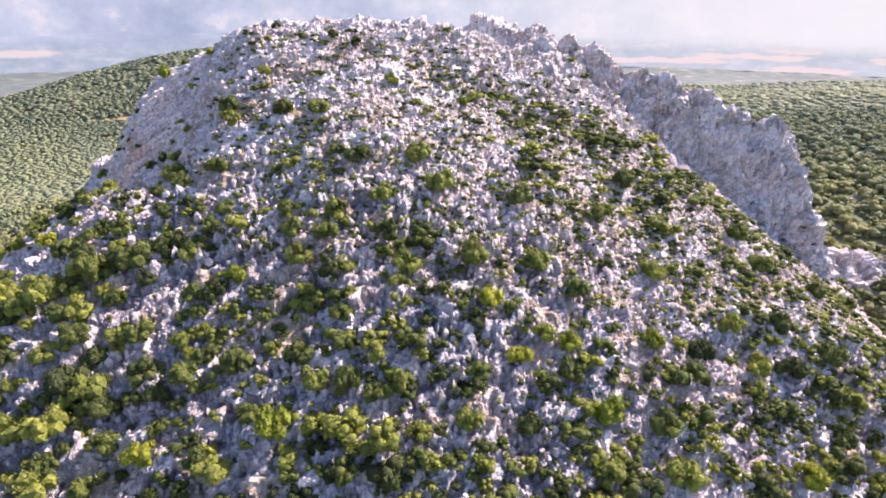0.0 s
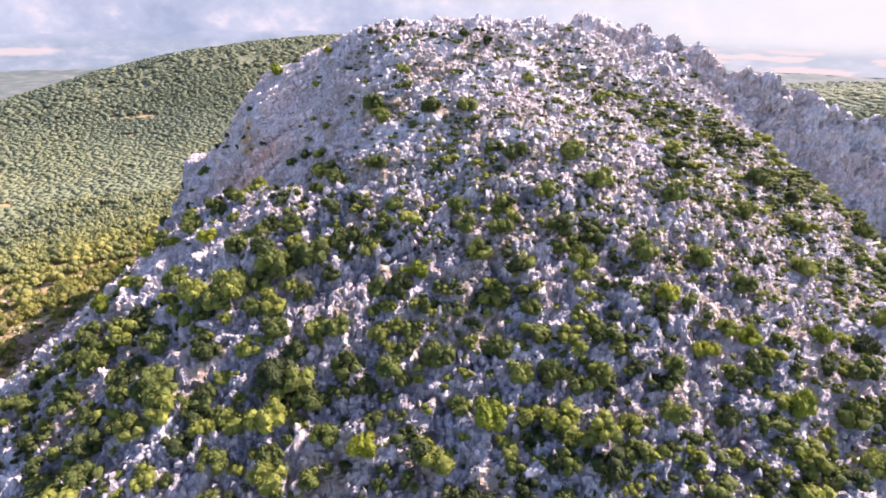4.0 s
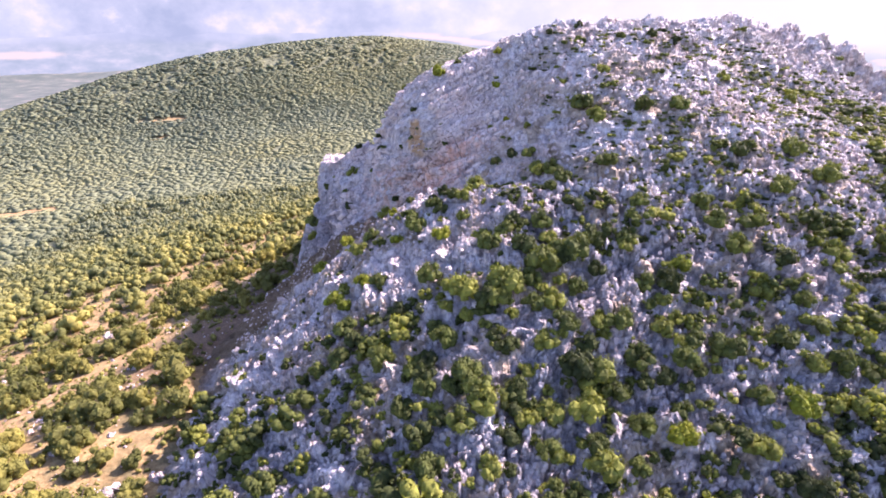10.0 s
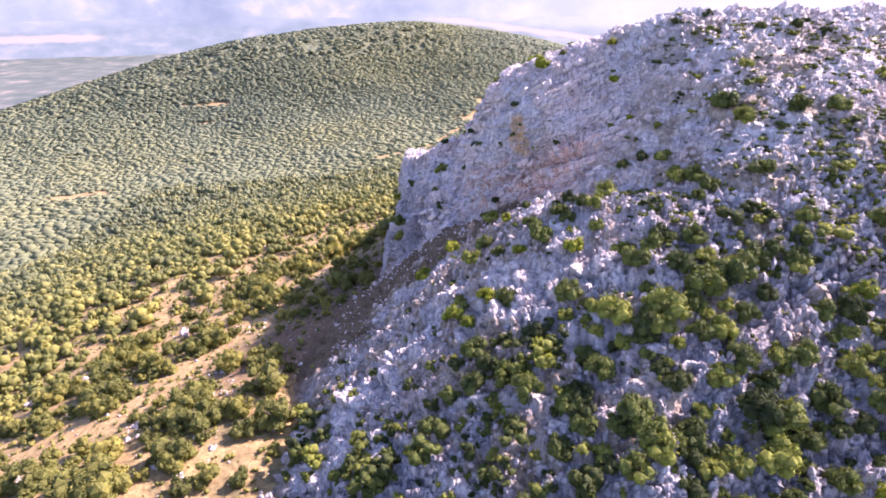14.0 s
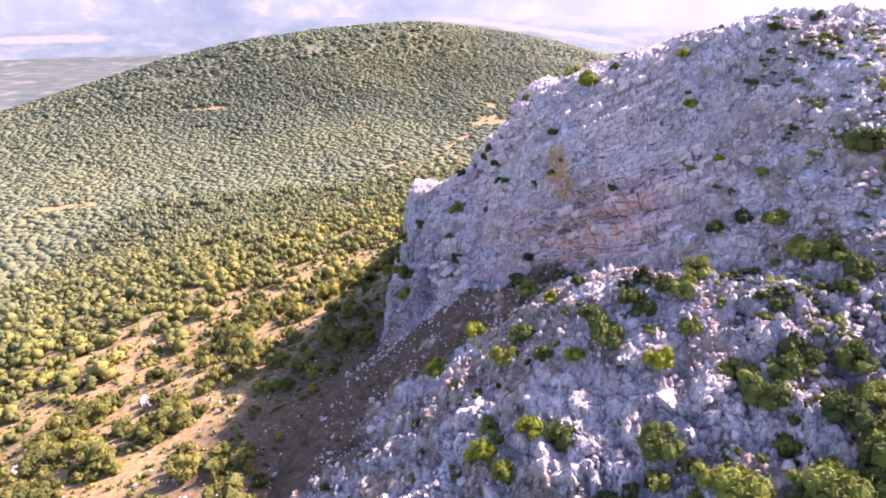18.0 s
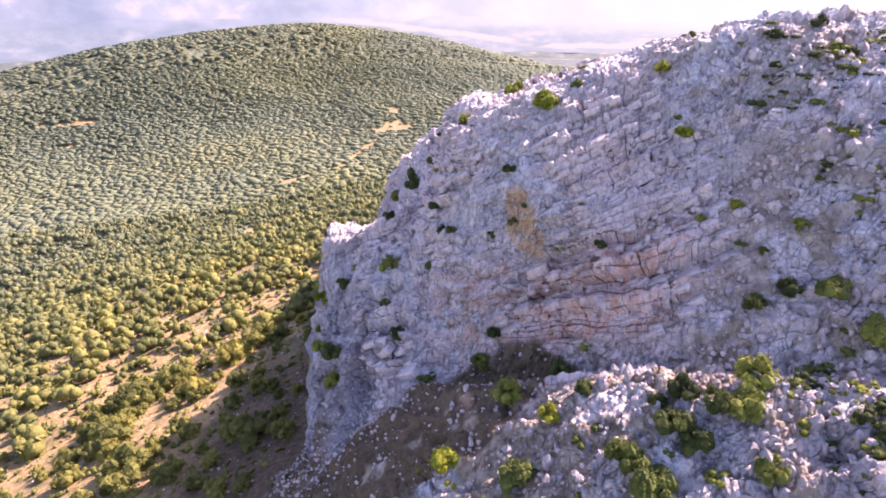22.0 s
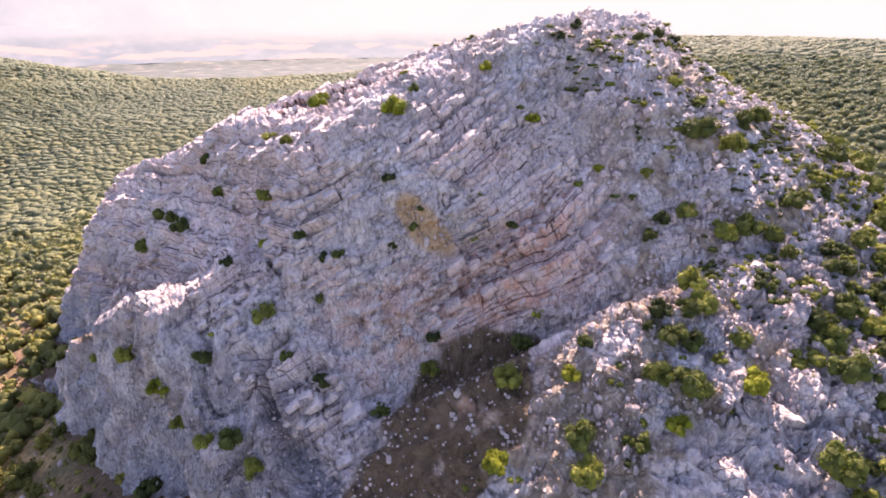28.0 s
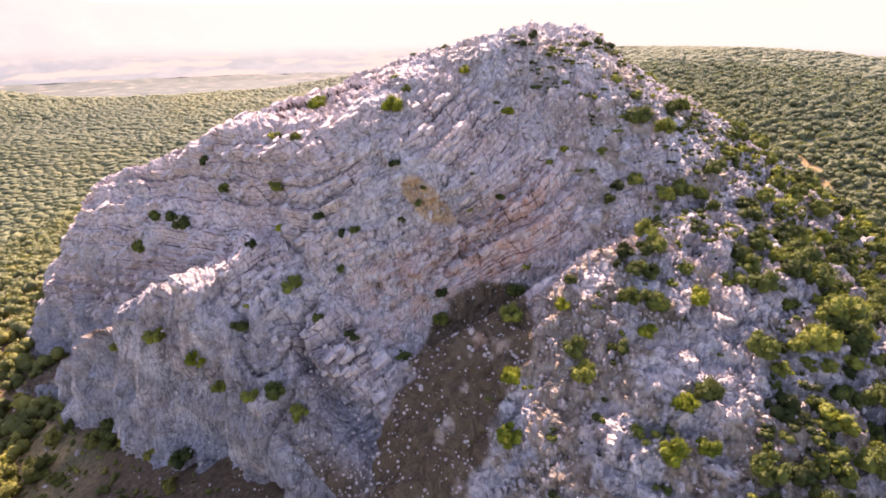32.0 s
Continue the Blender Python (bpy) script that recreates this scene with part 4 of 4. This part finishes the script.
for first, last, lobes, leaves, leaf, small, large in ((0, cut, 8, 100, 0.075, 0.13, 0.22), (cut, len(rest), 3, 24, 0.13, 0.2, 0.3)):
    some = rest[first:last]
    variants = [crown_shape(np.random.default_rng(200 + k), lobes, leaves, leaf, 0.92, 0.8, 1, small, large) for k in range(5)]
    at = np.column_stack([spots[some], lookup(spots[some, 0], spots[some, 1]) - 0.15])
    low_growth = (0.95 - 0.4 * smooth(78, 96, spots[some, 1] + 0.1 * spots[some, 0])) * rng.uniform(0.8, 1.15, len(some))
    heap.append(spread(variants, at, rng.uniform(0, 6.28, len(some)), size[some] * (1.5 - 0.5 * low_growth), low_growth))
v = np.concatenate([heap[0][0], heap[1][0]])
f = np.concatenate([heap[0][1], heap[1][1] + len(heap[0][0])])
own = np.concatenate([heap[0][2], heap[1][2] + cut])
tone = rng.uniform(0, 1, len(rest))
scrub = new("scrub", mesh_of("scrub", v, f, (("tone", tone[own]),), flat=False))
scrub.data.materials.append(SHRUB_LEAF_FAR)
tagged(scrub, "green evergreen scrub covering the rocky slopes", "shrubs", kind="stuff")


def haze_tint(at):
    """Haze put into the leaf colour: from the yellow oaks of the valley floor to a greyed outer forest."""
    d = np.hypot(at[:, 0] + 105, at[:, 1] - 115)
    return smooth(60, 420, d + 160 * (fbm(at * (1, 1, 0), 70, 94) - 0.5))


# trees of the valley floor
def tree_density(x, y):
    slope_foot = bump(x, y, -112, 150, 12, 34)
    p = np.stack([x, y, 0 * x], -1)
    d = np.hypot(x + 90, y - 110)
    open_land = smooth(0.36, 0.50, fbm(p, 26, 91))
    dens = smooth(60, 220, d) * 0.65 + 0.32
    dens = dens * (1 - (1 - smooth(110, 260, d)) * 0.5 * open_land)
    dens = dens * (1 - 0.45 * slope_foot)
    dens = dens * (1 - 0.95 * clearing(x, y))
    return np.where(massif(x, y) > valley(x, y) - 0.5, 0, dens)


woods = scatter(24000, -330, -70, 30, 420, tree_density, 3.2, 31)
dist_w = np.hypot(woods[:, 0] + 105, woods[:, 1] - 115)
order = np.argsort(dist_w)
woods = woods[order]
wide = np.clip(rng.lognormal(1.30, 0.40, len(woods)), 1.2, 7.0)
tree_kinds = []
for k in range(4):
    g = np.random.default_rng(300 + k)
    crown = mesh_of("crown", *crown_shape(g, 18 + 2 * k, 900, 0.036, 0.95, 0.85, 1, 0.11, 0.22))
    crown.materials.append(TREE_LEAF)
    trunk = mesh_of("trunk", *trunk_shape(g, 0.5, 4, 0.04))
    trunk.materials.append(BARK)
    tree_kinds.append((crown, trunk))


def tree(k, x, y, width, turn):
    root = new("oak_tree")
    z = float(surface(np.array([x]), np.array([y]))[0]) - 0.2
    root.matrix_world = pose(x, y, z, 0, 0, turn) @ Matrix.Diagonal((width, width, width, 1))
    crown, trunk = tree_kinds[k % 4]
    part("trunk", trunk, None, root)
    part("crown", crown, None, root)
    return tagged(root, "evergreen oak with rounded green crown on dry valley grass", "tree", group="trees in the valley")


for k in range(300):
    tree(k, float(woods[k, 0]), float(woods[k, 1]), float(wide[k]), float(rng.uniform(0, 360)))

# low bushes between the trees
low = scatter(9000, -210, -92, 50, 240, lambda x, y: np.where(massif(x, y) > valley(x, y) - 0.5, 0, 0.55), 1.9, 33)
woods = np.concatenate([woods, low])
wide = np.concatenate([wide, np.clip(rng.lognormal(0.0, 0.4, len(low)), 0.5, 2.2)])
variants = [crown_shape(np.random.default_rng(400 + k), 3, 22, 0.12, 0.92, 0.85, 1, 0.22, 0.34) for k in range(5)]
at = np.column_stack([woods[300:], surface(woods[300:, 0], woods[300:, 1]) - 0.2])
v, f, own = spread(variants, at, rng.uniform(0, 6.28, len(at)), wide[300:])
tone = rng.uniform(0, 1, len(at))
wood = new("valley_wood", mesh_of("valley_wood", v, f, (("tone", tone[own]), ("outer", haze_tint(at)[own])), flat=False))
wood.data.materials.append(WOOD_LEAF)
tagged(wood, "open oak wood on the valley floor", "trees", kind="stuff")


def far_density(x, y):
    p = np.stack([x, y, 0 * x], -1)
    d = np.hypot(x + 90, y - 110)
    inner = (x > -330) & (x < -70) & (y > 30) & (y < 420)
    dens = np.where(inner, 0, 0.55 + 0.3 * smooth(0.35, 0.6, fbm(p, 45, 92)))
    dens = dens * (1 - 0.97 * clearing(x, y))
    seen = np.abs(np.arctan2(x + 80, y + 60)) < 1.75
    return np.where(seen & (massif(x, y) < valley(x, y) - 0.5), dens * smooth(1900, 1250, d) * np.where(x < 0, np.maximum(smooth(1250, 1000, d), smooth(0.15, 0.5, on_hill(x, y))), 1), 0)


def dome(g):
    """A low, uneven crown for a tree far off: a skirt, a shoulder and a top, open below."""
    a = np.arange(5) * 1.2566
    skirt = np.stack([np.cos(a), np.sin(a), 0 * a], -1) * g.uniform(0.38, 0.52, (5, 1)) - (0, 0, 0.3)
    shoulder = np.stack([np.cos(a + 0.6), np.sin(a + 0.6), 0 * a], -1) * g.uniform(0.34, 0.54, (5, 1)) + (0, 0, 0.42) + g.uniform(-0.1, 0.1, (5, 3)) * (0, 0, 1)
    tris = [[k, (k + 1) % 5, 5 + k] for k in range(5)] + [[5 + k, (k + 1) % 5, 5 + (k + 1) % 5] for k in range(5)] + [[5 + k, 5 + (k + 1) % 5, 10] for k in range(5)]
    return np.concatenate([skirt, shoulder, [[g.uniform(-0.1, 0.1), g.uniform(-0.1, 0.1), g.uniform(0.66, 0.85)]]]), np.array(tris)


middle = scatter(300000, -620, 620, 30, 950, far_density, 2.7, 41)
middle = middle[np.hypot(middle[:, 0] + 90, middle[:, 1] - 110) < 700]
outer = scatter(240000, -1100, 1300, 30, 1700, far_density, 4.2, 42)
outer = outer[np.hypot(outer[:, 0] + 90, outer[:, 1] - 110) >= 700]
far = np.concatenate([middle, outer])
variants = [dome(np.random.default_rng(500 + k)) for k in range(7)]
at = np.column_stack([far, surface(far[:, 0], far[:, 1]) + 0.5 + 2.2 * smooth(350, 800, np.hypot(far[:, 0] + 90, far[:, 1] - 110))])
squat = rng.uniform(0.75, 1.4, len(far)) * (0.36 - 0.2 * smooth(260, 480, np.hypot(far[:, 0] + 90, far[:, 1] - 110)) * smooth(150, 0, far[:, 0]))
wd = np.clip(rng.lognormal(1.58, 0.32, len(far)), 2.6, 8.5) * np.where(np.arange(len(far)) < len(middle), 1.0, 1.3)
# leafy crowns where the forest comes close to the mountain, low domes beyond
close = np.hypot(far[:, 0] - 20, far[:, 1] - 110) < 300
leafy = [crown_shape(np.random.default_rng(520 + k), 3, 16, 0.13, 0.92, 0.85, 1, 0.22, 0.34) for k in range(5)]
turns = rng.uniform(0, 6.28, len(far))
heap = []
for shapes, some, high in ((leafy, np.flatnonzero(close), np.full(len(far), 0.8)), (variants, np.flatnonzero(~close), squat)):
    v, f, own = spread(shapes, at[some] - (0, 0, 0.6 if shapes is leafy else 0), turns[some], wd[some] * (0.85 if shapes is leafy else 1.0), high[some])
    heap.append((v, f, some[own]))
v = np.concatenate([heap[0][0], heap[1][0]])
f = np.concatenate([heap[0][1], heap[1][1] + len(heap[0][0])])
own = np.concatenate([heap[0][2], heap[1][2]])
tone = np.clip(0.4 * rng.uniform(0, 1, len(far)) + 1.3 * fbm(at * (1, 1, 0), 110, 95) - 0.32, 0, 1)
forest = new("forest", mesh_of("forest", v, f, (("tone", tone[own]), ("outer", haze_tint(at)[own])), flat=False))
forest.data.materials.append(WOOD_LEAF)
tagged(forest, "dense haze-greyed forest over distant hills", "forest", kind="stuff")


# loose boulders on the slopes
def stone_shape(g):
    v, f = ball(1)
    q = v * g.uniform(0.7, 1.2, 3)
    for _ in range(7):
        d = g.normal(size=3)
        d /= np.linalg.norm(d)
        over = np.maximum(q @ d - g.uniform(0.45, 0.75), 0)
        q = q - over[:, None] * d
    return q * 0.5, f


def stone_density(x, y):
    d = np.where((x < -60) & (y > 96), 0.5, 0.9)
    d = np.where(y > 120, 0.3, d) * smooth(0.4, 0.6, fbm(np.stack([x, y, 0 * x], -1), 6, 99))
    d = np.where((x < -66) & (x > -97) & (y > 97) & (y < 118), 0.25, d)
    d = np.where((x < -90) & (y > 145) & (y < 165), 0.9, d)
    return np.where(valley(x, y) > massif(x, y) + 0.5, 0, d)


stones = scatter(16000, -108, 100, 25, 175, stone_density, 0.9, 51)
ssize = np.clip(rng.lognormal(-0.55, 0.5, len(stones)), 0.25, 2.6)
order = np.argsort(np.hypot(stones[:, 0] + 55, stones[:, 1] - 70) - 14 * ssize)
stones, ssize = stones[order], ssize[order]
kinds = [stone_shape(np.random.default_rng(600 + k)) for k in range(6)]
meshes = [mesh_of("boulder", *k) for k in kinds]
for k in range(300):
    x, y, s = float(stones[k, 0]), float(stones[k, 1]), float(ssize[k])
    z = float(lookup(np.array([x]), np.array([y]))[0]) + 0.1 * s
    ob = new("boulder", meshes[k % 6])
    if not meshes[k % 6].materials:
        meshes[k % 6].materials.append(STONE)
    ob.matrix_world = pose(x, y, z, rng.uniform(-20, 20), rng.uniform(-20, 20), rng.uniform(0, 360)) @ Matrix.Diagonal((s, s * 0.8, s * 0.9, 1))
    tagged(ob, "angular pale limestone boulder lying on the slope", "boulder", group="boulders on the slope")
litter = scatter(2600, -190, -92, 50, 230, lambda x, y: np.where(massif(x, y) > valley(x, y), 0, 0.2 + 0.6 * smooth(-40, -8, massif(x, y) - valley(x, y))), 1.6, 52)
at = np.concatenate([np.column_stack([stones[300:], lookup(stones[300:, 0], stones[300:, 1]) + 0.05]), np.column_stack([litter, surface(litter[:, 0], litter[:, 1])])])
ssize = np.concatenate([ssize, np.clip(rng.lognormal(-0.7, 0.55, len(litter)), 0.2, 2.0)])
# fine broken stone in the gully, on the spur and on the cliff's terraces
chips = scatter(22000, -108, -54, 66, 170, lambda x, y: np.where(valley(x, y) > massif(x, y), 0, (1 - 0.85 * bump(x, y, -84, 110, 12, 9)) * (0.12 + 0.8 * bump(x, y, -91, 127, 6, 9) + 0.88 * smooth(0.42, 0.6, fbm(np.stack([x, y, 0 * x], -1), 5, 96)))), 0.6, 54)
at = np.concatenate([at, np.column_stack([chips, lookup(chips[:, 0], chips[:, 1]) + 0.02])])
ssize = np.concatenate([ssize, np.clip(rng.lognormal(-1.0, 0.4, len(chips)), 0.16, 1.0)])
# stones lying in rows on the upper southern slope
sill = scatter(40000, -62, 90, 74, 126, lambda x, y: np.where(massif(x, y) < valley(x, y), 0, 0.9 * smooth(0.44, 0.58, fbm(np.stack([0.35 * x, y, 0 * x], -1), 3.2, 93))), 0.75, 55)
at = np.concatenate([at, np.column_stack([sill, lookup(sill[:, 0], sill[:, 1]) + 0.05])])
ssize = np.concatenate([ssize, np.clip(rng.lognormal(-0.25, 0.42, len(sill)), 0.3, 1.9)])
v, f, own = spread(kinds, at, rng.uniform(0, 6.28, len(at)), ssize[300:], rng.uniform(0.6, 1.3, len(at)))
rubble = new("rubble", mesh_of("rubble", v, f))
rubble.data.materials.append(STONE)
tagged(rubble, "pale angular limestone rubble strewn over slopes", "rubble", kind="stuff")


def outcrop(x, y, width, seed):
    g = np.random.default_rng(seed)
    root = new("rock_outcrop")
    root.location = (x, y, float(surface(np.array([x]), np.array([y]))[0]))
    for k in range(9):
        q, tri = stone_shape(g)
        q = q * width * g.uniform(0.25, 0.55) + (g.normal() * width * 0.28, g.normal() * width * 0.18, width * g.uniform(0.0, 0.14))
        part("rock", mesh_of("rock", q, tri), STONE, root)
    return tagged(root, "white limestone outcrop among valley trees and dry grass", "rock", group="rock outcrops")


for k, (x, y, w) in enumerate([(-157, 131, 5.0), (-141.5, 197.5, 4.5), (-121, 79, 3.0), (-163, 117, 2.4), (-128, 90, 2.0), (-172, 112, 4.0), (-133, 100, 1.6), (-112, 66, 3.2), (-126, 68, 2.6), (-143, 84, 2.4), (-107, 117, 2.2), (-109, 106, 1.6), (-139, 80, 5.0), (-159, 73, 4.0), (-187, 110, 4.0), (-131, 71, 4.0), (-118, 62, 4.5), (-111, 57, 4.0)]):
    outcrop(x, y, w, 700 + k)


# limestone blocks that stand out of the bedded western face
def block_shape(g):
    bm = bmesh.new()
    bmesh.ops.create_cube(bm, size=1.0)
    bmesh.ops.bevel(bm, geom=bm.edges[:], offset=0.09, segments=1, affect="EDGES")
    bmesh.ops.triangulate(bm, faces=bm.faces[:])
    v = np.array([q.co[:] for q in bm.verts])
    f = np.array([[q.index for q in face.verts] for face in bm.faces])
    bm.free()
    v = v + 0.10 * (np.stack([vnoise(v * 1.7 + g.uniform(0, 50, 3), 0.7, 5 + k) for k in range(3)], -1) - 0.5) * (1.0, 1.0, 1.4)
    return v + v[:, [0]] * (0, 0, g.uniform(-0.12, 0.12)) + v[:, [2]] * (g.uniform(-0.15, 0.15), 0, 0), f


def block_places(seed):
    g = np.random.default_rng(seed)
    idx = np.flatnonzero((mwest > 0.4) & (msoil < 0.3) & ((mp[:, 2] > 66) | (mp[:, 1] > 118)))
    idx = idx[g.permutation(len(idx))]
    row = np.floor(mbed[idx, 2] / 1.0).astype(int)
    col = np.floor((mbed[idx, 0] + 1.0 * (row % 2)) / 2.0).astype(int)
    deep = np.floor(mbed[idx, 1] / 6).astype(int)
    dummy, first = np.unique(np.stack([row, col, deep], -1), axis=0, return_index=True)
    idx = idx[first]
    return idx[g.uniform(0, 1, len(idx)) < 0.35 + 0.5 * smooth(0.4, 0.6, fbm(mp[idx], 8, 66))]


block_kinds = [block_shape(np.random.default_rng(800 + k)) for k in range(8)]
spot = block_places(61)
spot = spot[np.argsort(np.linalg.norm(mp[spot] - (-72, 118, 72), axis=1))]
g = np.random.default_rng(62)
out_way = np.array((-0.52, -0.30, 0.80))
frame_of_beds = np.stack([BED_U, BED_V, BED_N], -1)
block_meshes = []
for stone_look in (BLOCK, BLOCK_PINK):
    for v, f in block_kinds:
        block_meshes.append(mesh_of("block", v, f))
        block_meshes[-1].materials.append(stone_look)
heap_v, heap_f, base = [], [], 0
for k, i in enumerate(spot):
    dims = np.array((1.9 * g.uniform(0.5, 1.15), g.uniform(1.0, 1.7), 0.9 * g.uniform(0.5, 1.1))) * (1.4 if g.uniform() < 0.1 else 1.0)
    twist = Matrix.Rotation(g.normal() * 0.09, 3, "X") @ Matrix.Rotation(g.normal() * 0.09, 3, "Y") @ Matrix.Rotation(g.normal() * 0.12, 3, "Z")
    turn = frame_of_beds @ np.array(twist) * dims
    place = mp[i] + out_way * g.uniform(-0.55, -0.12)
    if k < 300:
        ob = part("block", block_meshes[k % 8 + (8 if mpink[i] > 0.5 else 0)], None, made["west_face"])
        ob.matrix_world = Matrix.Translation(Vector(place.tolist())) @ Matrix(turn.tolist()).to_4x4()
    else:
        v, f = block_kinds[k % 8]
        heap_v.append(v @ turn.T + place)
        heap_f.append(f + base)
        base += len(v)
rows_of_blocks = part("blocks", mesh_of("blocks", np.concatenate(heap_v), np.concatenate(heap_f)), BLOCK, made["west_face"])
tagged(rows_of_blocks, "broken limestone blocks in slanting beds", kind="stuff")


# upright fins and knobs of bare rock on the southern slope
def fin_density(x, y):
    q = np.stack([x, y, 0 * x], -1)
    d = 0.25 + 0.75 * smooth(0.45, 0.58, fbm(q, 8, 98))
    d = d * smooth(100, 84, y + 0.12 * x)
    d = np.where((x < -56) & (y > 66), 0.6 * d, d)
    d = np.where((x < -66) & (y > 103 + 0.45 * (x + 85)), 0, d)
    return np.where(valley(x, y) > massif(x, y) - 1, 0, d)


fins = scatter(30000, -104, 110, 25, 110, fin_density, 0.95, 53)
fin_size = np.clip(rng.lognormal(-0.2, 0.38, len(fins)), 0.35, 1.7)
fin_kinds = []
for k in range(8):
    v, f = stone_shape(np.random.default_rng(900 + k))
    v = v * (1.0, 0.75, 1.35)
    fin_kinds.append((v + v[:, [2]] * (0.0, 0.25, 0.0), f))
at = np.column_stack([fins, lookup(fins[:, 0], fins[:, 1]) + 0.05 * fin_size])
v, f, own = spread(fin_kinds, at, rng.normal(0, 0.5, len(at)), fin_size, rng.uniform(0.7, 1.4, len(at)))
knobs = new("rock_fins", mesh_of("rock_fins", v, f))
knobs.data.materials.append(KARST)
tagged(knobs, "upright fluted grey limestone fins between the shrubs", "rocks", kind="stuff")
